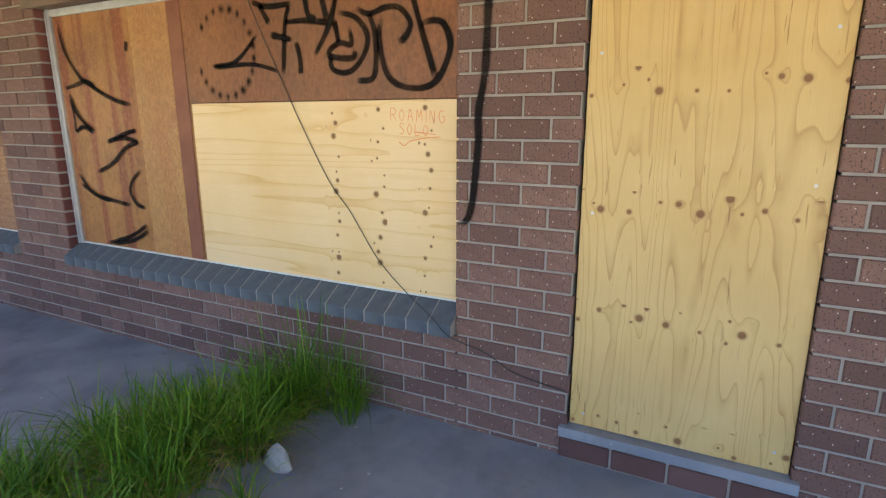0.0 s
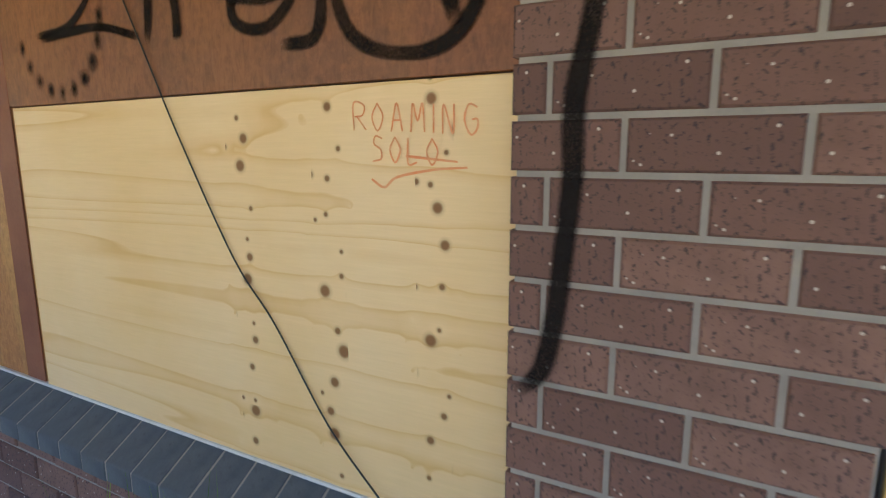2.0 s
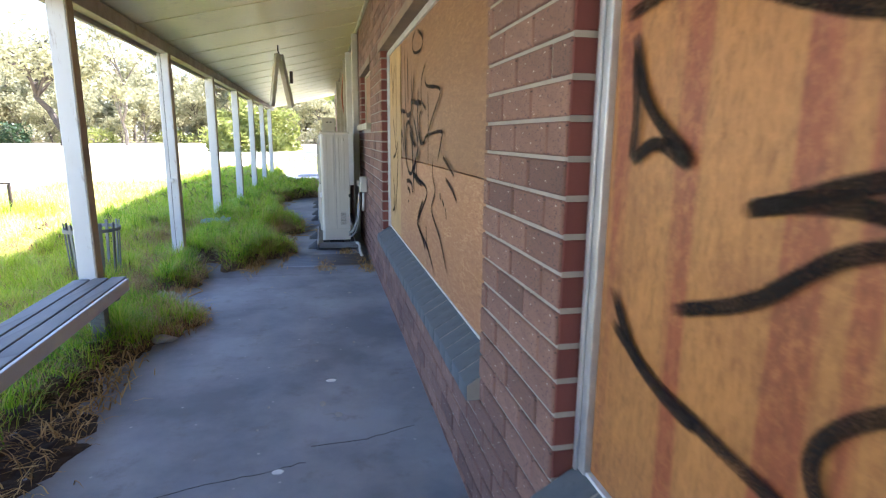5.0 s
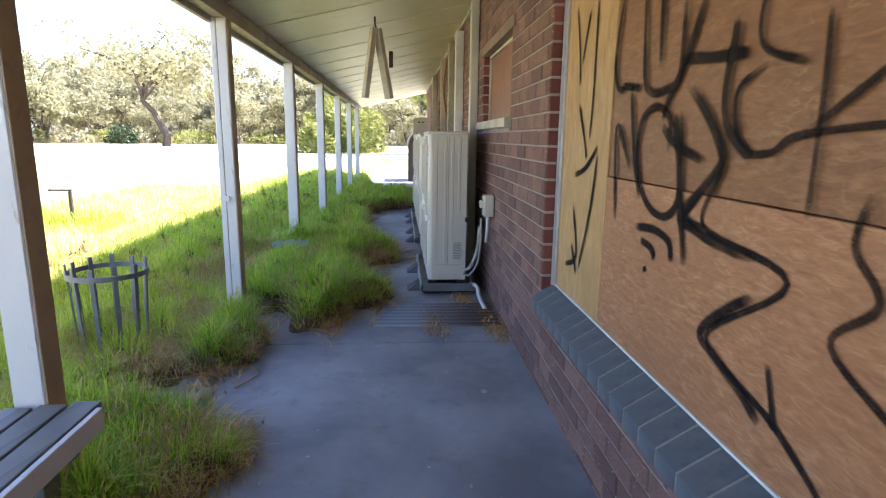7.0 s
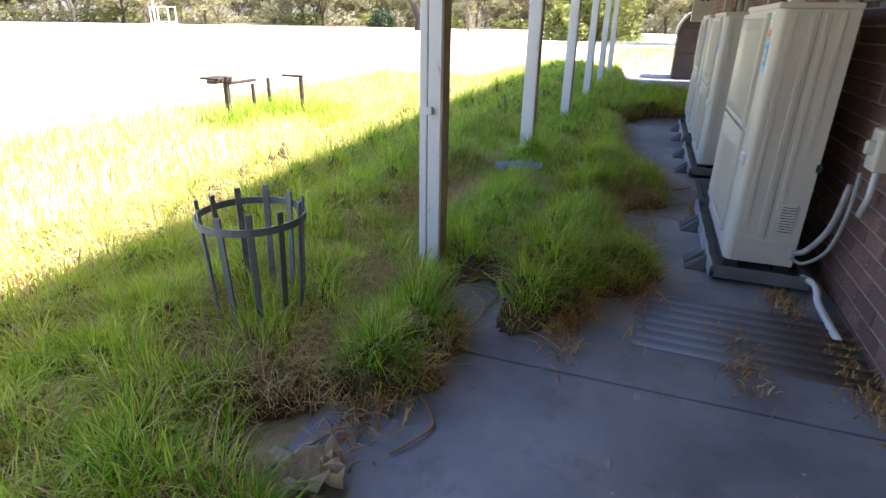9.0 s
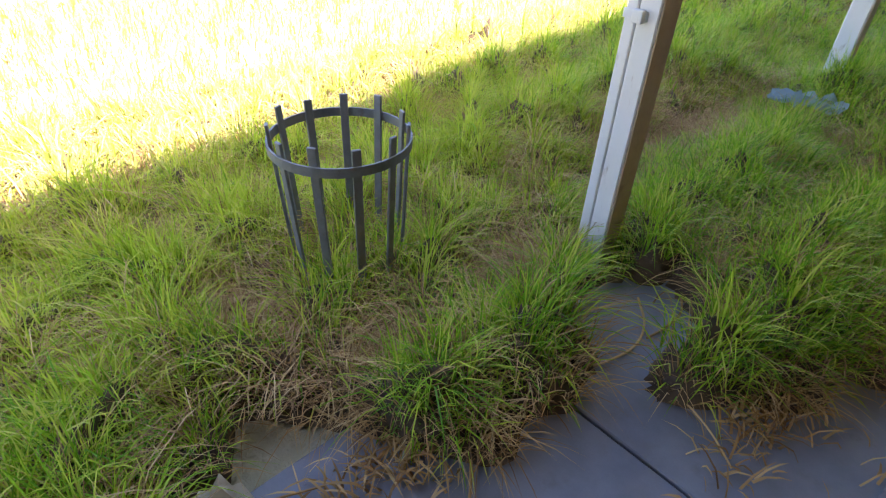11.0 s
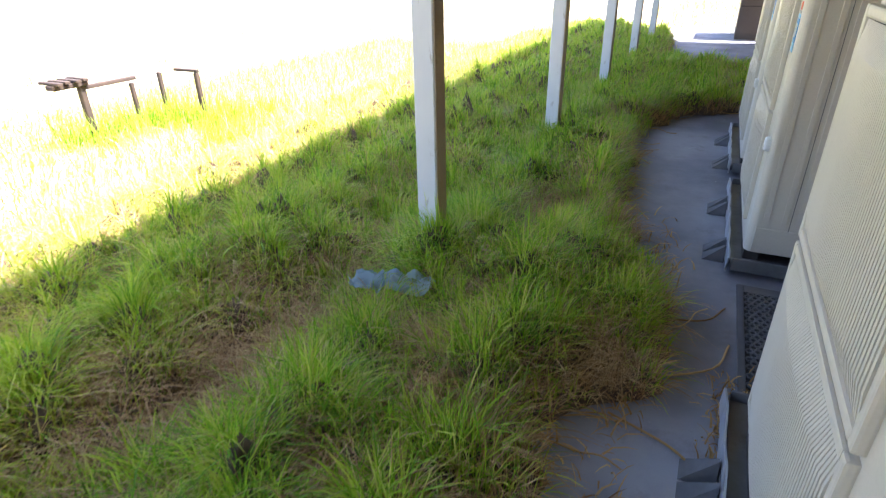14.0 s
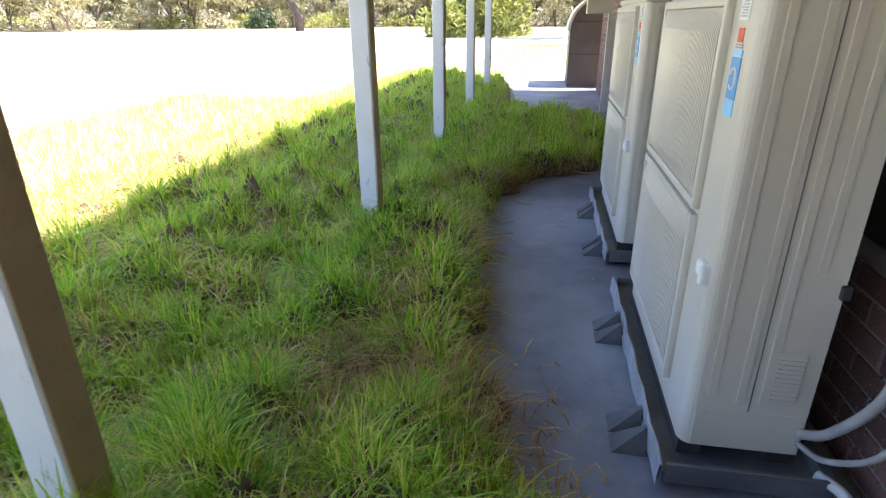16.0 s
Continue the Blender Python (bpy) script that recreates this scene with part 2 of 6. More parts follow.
def aged_board_material(name, dark, mid, pale, stretch=(30, 16, 60)):
    """Weathered board: short fibre flecks, broad stains, a few pale splits along the grain."""
    m = Nodes(name, 0.6)
    fleck = m.noise(1.0, 6, 0.75, m.scaled(m.obj, stretch), 0.8)
    col = m.ramp(fleck, [(0.32, dark), (0.52, mid), (0.74, pale)])
    col = m.mix(m.ramp(m.noise(1.8, 6, 0.65), [(0.40, (0, 0, 0)), (0.68, (0.7, 0.7, 0.7))]), col, m.mix(0.5, dark, mid))
    split = m.math("ABSOLUTE", m.math("SUBTRACT", m.noise(1.0, 4, 0.6, m.scaled(m.obj, tuple(q * 0.09 for q in stretch)), 0.4), 0.5), 0.0)
    col = m.mix(m.math("MULTIPLY", m.ramp(split, [(0.0, (0.7, 0.7, 0.7)), (0.006, (0, 0, 0))]), m.ramp(m.noise(1.3, 3), [(0.5, (0, 0, 0)), (0.6, (1, 1, 1))])), col, pale)
    m.color(col)
    m.bump(fleck, 0.3, 0.003)
    return m.mat


def concrete_material():
    m = Nodes("worn_concrete", 0.72)
    col = m.mix(m.ramp(m.noise(1.3, 7, 0.62), [(0.36, (0, 0, 0)), (0.64, (1, 1, 1))]), (0.165, 0.172, 0.20), (0.31, 0.32, 0.35))
    col = m.mix(m.ramp(m.noise(5.5, 8, 0.7), [(0.55, (0, 0, 0)), (0.72, (0.7, 0.7, 0.7))]), col, (0.17, 0.155, 0.15))
    v = m.node("ShaderNodeTexVoronoi", Scale=7.0)
    m.link(m.obj, v.inputs["Vector"])
    col = m.mix(m.ramp(v.outputs["Distance"], [(0.03, (0.7, 0.7, 0.7)), (0.06, (0, 0, 0))]), col, (0.55, 0.54, 0.52))
    fine = m.noise(220, 4, 0.7)
    col = m.mix(0.3, col, m.mix(fine, (0.45, 0.45, 0.45), (1, 1, 1)), "MULTIPLY")
    m.color(col)
    m.bump(m.math("ADD", fine, m.noise(14, 5)), 0.2, 0.004)
    return m.mat


def ground_material():
    m = Nodes("dry_soil_and_turf", 0.95)
    col = m.mix(m.noise(0.35, 6), (0.52, 0.465, 0.33), (0.62, 0.56, 0.43))
    col = m.mix(m.ramp(m.noise(1.2, 6, 0.7), [(0.4, (0, 0, 0)), (0.7, (0.6, 0.6, 0.6))]), col, (0.36, 0.36, 0.16))
    col = m.mix(0.4, col, m.mix(m.noise(40, 5, 0.7), (0.5, 0.5, 0.45), (1, 1, 1)), "MULTIPLY")
    m.color(col)
    m.bump(m.noise(25, 6), 0.6, 0.05)
    return m.mat


def leaf_material(name, stops, through=0.4, rough=0.42):
    m = Nodes(name, rough)
    m.bsdf.inputs["Specular IOR Level"].default_value = 0.22
    isl = m.tree.nodes.new("ShaderNodeNewGeometry").outputs["Random Per Island"]
    big = m.noise(3.2, 3)
    col = m.ramp(m.math("MULTIPLY", m.math("ADD", isl, m.math("MULTIPLY", big, 1.1)), 0.5), stops)
    m.color(col)
    tr = m.tree.nodes.new("ShaderNodeBsdfTranslucent")
    m.link(col, tr.inputs["Color"])
    mx = m.tree.nodes.new("ShaderNodeMixShader")
    mx.inputs[0].default_value = through
    out = m.tree.nodes["Material Output"]
    m.link(m.bsdf.outputs[0], mx.inputs[1])
    m.link(tr.outputs[0], mx.inputs[2])
    m.link(mx.outputs[0], out.inputs["Surface"])
    return m.mat


def spray_material():
    """Black spray paint that thins out to a dusting at the edge of a stroke."""
    m = Nodes("black_spray_paint", 0.9)
    m.bsdf.inputs["Specular IOR Level"].default_value = 0.15
    m.color(m.mix(m.noise(30, 5), (0.008, 0.007, 0.007), (0.02, 0.014, 0.012)))
    cover = m.tree.nodes.new("ShaderNodeAttribute")
    cover.attribute_name = "cover"
    dust = m.math("ADD", m.math("MULTIPLY", cover.outputs["Fac"], 1.35), m.math("MULTIPLY", m.math("SUBTRACT", m.noise(260, 3, 0.7), 0.72), 1.3))
    thin = m.math("MULTIPLY", m.math("ADD", dust, m.math("MULTIPLY", m.math("SUBTRACT", m.noise(7, 3), 0.5), 1.1)), 0.82, True)
    clear = m.tree.nodes.new("ShaderNodeBsdfTransparent")
    mx = m.tree.nodes.new("ShaderNodeMixShader")
    m.link(thin, mx.inputs[0])
    m.link(clear.outputs[0], mx.inputs[1])
    m.link(m.bsdf.outputs[0], mx.inputs[2])
    m.link(mx.outputs[0], m.tree.nodes["Material Output"].inputs["Surface"])
    return m.mat


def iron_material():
    """Corrugated iron, the light and dark stripes of its waves put into the colour by height."""
    m = Nodes("shade_striped_iron", 0.65)
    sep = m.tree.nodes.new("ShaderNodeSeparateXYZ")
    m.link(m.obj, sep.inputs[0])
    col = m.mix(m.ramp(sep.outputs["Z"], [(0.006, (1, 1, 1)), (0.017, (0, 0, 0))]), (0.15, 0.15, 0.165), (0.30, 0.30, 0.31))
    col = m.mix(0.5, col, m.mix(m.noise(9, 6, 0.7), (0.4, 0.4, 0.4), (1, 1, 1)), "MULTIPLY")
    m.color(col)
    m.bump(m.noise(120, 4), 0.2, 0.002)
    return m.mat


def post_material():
    """White paint over timber, peeling in streaks; the side that looks at the building is tan."""
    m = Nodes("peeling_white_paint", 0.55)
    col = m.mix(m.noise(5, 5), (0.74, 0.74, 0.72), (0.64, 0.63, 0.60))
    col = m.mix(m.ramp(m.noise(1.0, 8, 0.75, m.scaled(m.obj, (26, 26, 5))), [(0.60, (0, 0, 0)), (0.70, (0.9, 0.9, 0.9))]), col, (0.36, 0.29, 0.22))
    m.color(col)
    m.bump(m.noise(70, 4), 0.2, 0.003)
    return m.mat


M = {
    "brick": brick_material("brown_speckled_brick", (0.115, 0.058, 0.046), (0.185, 0.096, 0.072), (0.25, 0.135, 0.10)),
    "red_brick": brick_material("dark_red_brick", (0.12, 0.035, 0.03), (0.17, 0.05, 0.04), (0.22, 0.075, 0.055), False),
    "step_brick": brick_material("dark_step_brick", (0.085, 0.04, 0.035), (0.115, 0.055, 0.045), (0.14, 0.07, 0.06), False),
    "mortar": plain("grey_mortar", (0.355, 0.31, 0.265), (0.275, 0.245, 0.215), 8, 200, 0.9, 0, 0.4),
    "sill": plain("slate_grey_sill_brick", (0.075, 0.09, 0.105), (0.12, 0.135, 0.15), 9, 160, 0.75, 0, 0.3, (0.045, 0.05, 0.058)),
    "concrete": concrete_material(),
    "ground": ground_material(),
    "ply_window": ply_material("new_pine_plywood", (0.85, 0.625, 0.35), (0.80, 0.555, 0.265), (0.62, 0.35, 0.10), "y", True, 1.355, 0.255, 15.0, 1.74, 52.0),
    "ply_door": ply_material("door_plywood", (0.68, 0.475, 0.195), (0.59, 0.385, 0.135), (0.36, 0.19, 0.05), "z", True, 0.64, 0.438, 11.5, None, 125.0, 1.0),
    "board": brown_board_material("stained_orange_board", (0.23, 0.062, 0.023), (0.37, 0.165, 0.046), (0.14, 0.042, 0.018)),
    "strip_board": brown_board_material("tan_orange_board", (0.36, 0.16, 0.055), (0.44, 0.225, 0.075), (0.26, 0.095, 0.04), 3.0),
    "dark_board": brown_board_material("dark_brown_board", (0.21, 0.075, 0.026), (0.25, 0.095, 0.032), (0.105, 0.045, 0.022), 2.0),
    "ply_old": aged_board_material("aged_orange_plywood", (0.21, 0.088, 0.036), (0.33, 0.155, 0.066), (0.50, 0.30, 0.16)),
    "board_strip": plain("dark_brown_batten", (0.20, 0.065, 0.035), (0.27, 0.10, 0.05), 5, 80, 0.6),
    "ply_dark": aged_board_material("dark_aged_plywood", (0.14, 0.056, 0.02), (0.215, 0.098, 0.037), (0.32, 0.18, 0.08)),
    "ply_edge": aged_board_material("tan_timber_strip", (0.26, 0.15, 0.055), (0.42, 0.26, 0.10), (0.55, 0.38, 0.19), (30, 26, 5)),
    "alu": plain("weathered_aluminium", (0.62, 0.62, 0.63), (0.48, 0.48, 0.5), 12, 150, 0.42, 0.7, 0.05),
    "zinc": plain("pale_zinc_strip", (0.46, 0.48, 0.50), (0.36, 0.38, 0.40), 10, 140, 0.45, 0.15, 0.1, (0.25, 0.24, 0.23)),
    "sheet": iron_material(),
    "white_flash": plain("white_sealant", (0.75, 0.75, 0.74), (0.62, 0.62, 0.6), 14, 150, 0.5),
    "post": post_material(),
    "tan_paint": plain("tan_side_paint", (0.46, 0.36, 0.235), (0.40, 0.30, 0.19), 7, 90, 0.7, 0, 0.2, (0.20, 0.15, 0.11)),
    "lintel": plain("dull_brown_timber", (0.21, 0.14, 0.095), (0.15, 0.10, 0.07), 6, 90, 0.7, 0, 0.2),
    "soil": plain("dark_damp_soil", (0.035, 0.022, 0.016), (0.065, 0.042, 0.028), 14, 70, 0.95, 0, 0.8, (0.10, 0.07, 0.045)),
    "soffit": plain("cream_fibre_sheet", (0.87, 0.81, 0.53), (0.78, 0.72, 0.45), 1.1, 40, 0.35, 0, 0.05, (0.40, 0.36, 0.24)),
    "beam": plain("cream_timber_beam", (0.52, 0.48, 0.38), (0.36, 0.31, 0.22), 5, 90, 0.6, 0, 0.2, (0.17, 0.13, 0.09)),
    "roof": plain("roof_sheet", (0.42, 0.40, 0.37), (0.34, 0.32, 0.30), 2, 60, 0.5, 0.2),
    "ac": plain("ivory_powder_coat", (0.60, 0.555, 0.46), (0.54, 0.495, 0.41), 2.0, 120, 0.42, 0, 0.04, (0.56, 0.51, 0.42)),
    "ac_dark": plain("dark_gap", (0.03, 0.028, 0.026), (0.05, 0.046, 0.04), 9, 80, 0.8),
    "tray": plain("galvanised_tray", (0.22, 0.23, 0.235), (0.15, 0.15, 0.155), 6, 120, 0.5, 0.5, 0.15, (0.10, 0.08, 0.065)),
    "rubber": plain("grey_rubber", (0.085, 0.088, 0.092), (0.13, 0.13, 0.135), 12, 150, 0.8, 0, 0.25),
    "mat": plain("black_rubber_mat", (0.095, 0.095, 0.10), (0.13, 0.128, 0.125), 8, 150, 0.75, 0, 0.25, (0.13, 0.12, 0.105)),
    "pvc": plain("white_pvc", (0.72, 0.71, 0.67), (0.62, 0.60, 0.55), 8, 120, 0.45),
    "lag": plain("grey_pipe_wrap", (0.40, 0.38, 0.345), (0.30, 0.285, 0.26), 14, 120, 0.7, 0, 0.3),
    "blue": plain("blue_sticker", (0.03, 0.26, 0.62), (0.04, 0.30, 0.68), 9, 100, 0.4),
    "sky_blue": plain("light_blue_sticker", (0.20, 0.55, 0.85), (0.24, 0.58, 0.86), 9, 100, 0.4),
    "sticker": plain("white_sticker", (0.78, 0.78, 0.76), (0.70, 0.70, 0.68), 9, 100, 0.4),
    "red_ink": plain("red_ink", (0.72, 0.10, 0.05), (0.80, 0.20, 0.10), 25, 120, 0.6),
    "orange_mark": plain("faded_orange_marker", (0.80, 0.27, 0.10), (0.78, 0.38, 0.18), 40, 150, 0.6),
    "grey_ink": plain("grey_ink", (0.30, 0.30, 0.30), (0.36, 0.36, 0.36), 25, 120, 0.6),
    "spray": spray_material(),
    "cable": plain("black_cable", (0.02, 0.02, 0.02), (0.035, 0.033, 0.03), 20, 100, 0.5),
    "orange_cable": plain("orange_cable", (0.42, 0.10, 0.03), (0.36, 0.09, 0.03), 20, 100, 0.5),
    "steel": plain("grey_painted_steel", (0.24, 0.245, 0.255), (0.17, 0.17, 0.18), 12, 120, 0.5, 0.3, 0.2, (0.16, 0.10, 0.07)),
    "wood_grey": ply_material("grey_weathered_timber", (0.21, 0.205, 0.195), (0.14, 0.135, 0.13), (0.07, 0.065, 0.06), "y", False, freq=140.0),
    "rust": plain("charred_timber", (0.075, 0.05, 0.036), (0.045, 0.032, 0.026), 12, 90, 0.85),
    "shade_board": plain("shade_black_board", (0.022, 0.018, 0.016), (0.035, 0.028, 0.024), 4, 60, 0.8, 0, 0.2),
    "arch": plain("dark_brown_cladding", (0.105, 0.085, 0.07), (0.15, 0.125, 0.105), 1.5, 60, 0.6, 0.1, 0.1, (0.07, 0.055, 0.045)),
    "cream": plain("cream_metal", (0.58, 0.55, 0.46), (0.48, 0.45, 0.37), 5, 90, 0.5),
    "paper": plain("tan_paper", (0.82, 0.73, 0.54), (0.70, 0.58, 0.38), 9, 60, 0.85, 0, 0.1),
    "cloth": plain("pale_blue_cloth", (0.40, 0.52, 0.57), (0.50, 0.60, 0.62), 9, 160, 0.9, 0, 0.35),
    "thatch": plain("brown_thatch", (0.075, 0.050, 0.029), (0.15, 0.10, 0.055), 11, 60, 0.95, 0, 0.9, (0.24, 0.17, 0.09)),
    "stone": plain("broken_concrete", (0.30, 0.285, 0.26), (0.40, 0.38, 0.34), 9, 120, 0.9, 0, 0.5),
    "chip": plain("white_plastic", (0.80, 0.82, 0.83), (0.75, 0.77, 0.78), 9, 100, 0.3),
    "grass": leaf_material("green_grass", [(0.2, (0.10, 0.25, 0.012)), (0.38, (0.20, 0.42, 0.018)), (0.54, (0.38, 0.57, 0.03)), (0.70, (0.60, 0.66, 0.08)), (0.82, (0.68, 0.62, 0.16)), (0.92, (0.68, 0.54, 0.24))], 0.48, 0.36),
    # yellower blades; light shining through them is put into the colour
    "backlit_grass": leaf_material("backlit_yellow_grass", [(0.2, (0.20, 0.31, 0.014)), (0.4, (0.42, 0.56, 0.028)), (0.66, (0.64, 0.68, 0.075)), (0.9, (0.72, 0.60, 0.20))], 0.5, 0.36),
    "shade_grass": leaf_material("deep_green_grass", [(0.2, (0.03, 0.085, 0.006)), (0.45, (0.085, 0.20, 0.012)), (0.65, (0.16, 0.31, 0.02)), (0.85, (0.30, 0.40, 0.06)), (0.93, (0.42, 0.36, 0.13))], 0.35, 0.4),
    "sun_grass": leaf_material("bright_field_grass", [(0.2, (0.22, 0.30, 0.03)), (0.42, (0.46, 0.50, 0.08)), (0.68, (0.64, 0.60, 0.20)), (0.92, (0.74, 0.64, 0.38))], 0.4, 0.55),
    "straw": leaf_material("dead_straw", [(0.2, (0.20, 0.11, 0.045)), (0.5, (0.46, 0.28, 0.11)), (0.85, (0.72, 0.53, 0.25))], 0.2, 0.8),
    "gum_leaf": leaf_material("grey_green_leaves", [(0.15, (0.19, 0.185, 0.095)), (0.5, (0.33, 0.315, 0.175)), (0.9, (0.46, 0.42, 0.26))], 0.55),
    "bush_leaf": leaf_material("yellow_green_leaves", [(0.15, (0.14, 0.17, 0.04)), (0.5, (0.24, 0.26, 0.065)), (0.9, (0.34, 0.34, 0.11))], 0.4),
    "dark_leaf": leaf_material("dark_green_leaves", [(0.15, (0.02, 0.04, 0.018)), (0.9, (0.05, 0.085, 0.035))], 0.2),
    "litter": plain("leaf_litter", (0.16, 0.125, 0.075), (0.22, 0.18, 0.11), 0.2, 3, 0.95, 0, 0.4, (0.10, 0.085, 0.05)),
    "bark": plain("grey_bark", (0.20, 0.165, 0.13), (0.12, 0.095, 0.075), 3, 30, 0.9, 0, 0.5),
    "dark_bark": plain("dark_bark", (0.06, 0.045, 0.036), (0.09, 0.07, 0.055), 3, 30, 0.9, 0, 0.5),
}

# ---- setting: ground, slab, wall, verandah roof ----
Y0, Y1 = -10.0, 21.6             # ends of the building; the unseen south run is lengthened to block sky light
FAR = 900.0
tagged(part("ground", mesh_of("ground", [(-FAR, -FAR, -0.04), (FAR, -FAR, -0.04), (FAR, FAR, -0.04), (-FAR, FAR, -0.04)],
                              [(0, 1, 2, 3)], M["ground"])),
       "dry pale turf and bare soil of an open field", "ground", kind="structure")
slab = thing("floor", (0, 0, 0), "worn grey concrete verandah slab with control joints", "floor", kind="structure")
cuts = [Y0, 8.24, 18.6, 24.5]
for a, b in zip(cuts, cuts[1:]):
    part("slab_panel", boxes(((-1.98, a + 0.005, -0.12), (0.24, b - 0.005, 0.0)), bevel=0.004, seg=1), M["concrete"], slab)
part("slab_bed", boxes(((-1.97, Y0, -0.14), (0.2, 24.5, -0.015))), M["ac_dark"], slab)

# openings in the wall: y from, y to, z from, z to
WIN1, WIN2 = (0.92, 3.81, 0.44, 2.06), (4.42, 7.58, 0.44, 2.06)
DOOR, WIN3 = (-0.402, 0.402, 0.10, 2.12), (8.62, 9.98, 1.45, 2.08)
WIN5, WIN4 = (11.92, 12.62, 0.62, 2.08), (14.6, 16.4, 0.9, 2.08)
OPEN = [WIN1, WIN2, DOOR, WIN3, WIN5, WIN4]
TOP = 2.72
THICK = 0.26


def solid_cells(y0, y1, z0, z1):
    """The wall's elevation cut into the boxes left between the openings."""
    ys = sorted({y0, y1, *[v for o in OPEN for v in o[:2]]})
    zs = sorted({z0, z1, *[v for o in OPEN for v in o[2:]]})
    for a, b in zip(ys, ys[1:]):
        run = None
        for c, d in zip(zs, zs[1:]):
            hole = any(o[0] <= (a + b) / 2 <= o[1] and o[2] <= (c + d) / 2 <= o[3] for o in OPEN)
            if hole:
                if run:
                    yield a, b, run[0], run[1]
                run = None
            else:
                run = (run[0] if run else c, d)
        if run:
            yield a, b, run[0], run[1]


wall = thing("wall_front", (0, 0, 0), "brown speckled brick wall with pale mortar joints", "wall", kind="structure")
bm = bmesh.new()
for a, b, c, d in solid_cells(Y0, Y1, -0.1, TOP):
    add_box(bm, (0.007, a + (0.008 if a > Y0 else 0), c), (THICK, b - (0.008 if b < Y1 else 0), d))
part("mortar", bm, M["mortar"], wall, "pale grey mortar")
for name, a, b in (("wall_end", (0.0, Y1, -0.1), (7.0, Y1 + 0.25, TOP)), ("wall_start", (0.0, Y0 - 0.25, -0.1), (7.0, Y0, TOP)),
                   ("wall_back", (6.8, Y0, -0.1), (7.0, Y1, TOP))):
    tagged(part(name, boxes((a, b)), M["brick"]), "plain brown brick wall of the building", "wall", kind="structure")
tagged(part("floor_inside", boxes(((THICK, Y0, -0.1), (6.8, Y1, 0.0)))  , M["concrete"]), "bare concrete floor inside", "floor", kind="structure")

# verandah roof: sloping sheets under a roof skin, a beam on the posts and a gutter
SLOPE = (2.70 - 2.24) / 2.0
def soffit_z(x):
    return 2.70 + SLOPE * x


bm = bmesh.new()
y = Y0
while y < Y1 + 0.4:
    add_prism(bm, [(0.0, soffit_z(0)), (-2.02, soffit_z(-2.02)), (-2.02, soffit_z(-2.02) + 0.01), (0.0, soffit_z(0) + 0.01)], "y", y + 0.004, y + 0.896)
    add_prism(bm, [(0.0, soffit_z(0) - 0.006), (-2.0, soffit_z(-2.0) - 0.006), (-2.0, soffit_z(-2.0) + 0.004), (0.0, soffit_z(0) + 0.004)], "y", y + 0.885, y + 0.915)
    y += 0.9
tagged(part("ceiling", bm, M["soffit"]), "sloping cream verandah ceiling of fibre sheets with cover strips", "ceiling", kind="structure")
bm = bmesh.new()
add_prism(bm, [(-2.22, 2.30), (-2.22, 2.33), (3.5, 4.1), (3.5, 4.07)], "y", Y0 - 0.4, Y1 + 0.5)
add_prism(bm, [(7.4, 3.0), (7.4, 3.03), (3.5, 4.1), (3.5, 4.07)], "y", Y0 - 0.4, Y1 + 0.5)
tagged(part("roof", bm, M["roof"]), "grey metal roof sheets over the verandah", "roof", kind="structure")
tagged(part("beam", boxes(((-2.03, Y0 - 0.3, 2.13), (-1.94, Y1 + 0.4, 2.235)), bevel=0.004, seg=1), M["beam"]),
       "cream painted timber beam along the post tops", "beam", kind="structure")
tagged(part("fascia", boxes(((-2.075, Y0 - 0.3, 2.10), (-2.04, Y1 + 0.4, 2.30)), bevel=0.003, seg=1), M["beam"]),
       "worn cream fascia board under the gutter", "fascia", kind="structure")
bm = bmesh.new()
add_prism(bm, [(-2.08, 2.19), (-2.18, 2.19), (-2.20, 2.30), (-2.19, 2.30), (-2.173, 2.2), (-2.08, 2.2)], "y", Y0 - 0.3, Y1 + 0.4)
tagged(part("gutter", bm, M["cream"]), "cream metal roof gutter", "gutter", kind="structure")
tagged(part("trim", boxes(((-0.035, Y0, 2.655), (-0.002, Y1, 2.69)), bevel=0.008), M["beam"]),
       "cream moulding between wall and verandah ceiling", "trim", kind="structure")
# ---- posts ----
def make_post(at, split=False):
    p = thing("verandah_post", at, "white painted timber verandah post with peeling paint, in long grass", "post", "verandah posts")
    if split:
        part("narrow_board", boxes(((-0.065, -0.05, -0.1), (-0.027, 0.046, 2.13)), bevel=0.004, seg=1), M["post"], p)
        part("wide_board", boxes(((-0.022, -0.052, -0.1), (0.044, 0.046, 2.13)), bevel=0.004, seg=1), M["post"], p)
        part("filler", boxes(((-0.029, -0.040, -0.1), (-0.02, 0.04, 2.125))), M["ac_dark"], p, "dark gap between the boards")
    else:
        part("shaft", boxes(((-0.06, -0.051, -0.1), (0.044, 0.046, 2.13)), bevel=0.005, seg=1), M["post"], p)
    part("side_face", boxes(((0.0445, -0.047, -0.1), (0.051, 0.05, 2.13)), bevel=0.002, seg=1), M["tan_paint"], p, "tan side towards the building")
    return p


POST_Y = [8.86 + 2.36 * k + (0.07 if k == -1 else 0.0) for k in range(-8, 6)]
first = make_post((-1.985, POST_Y[0], 0))
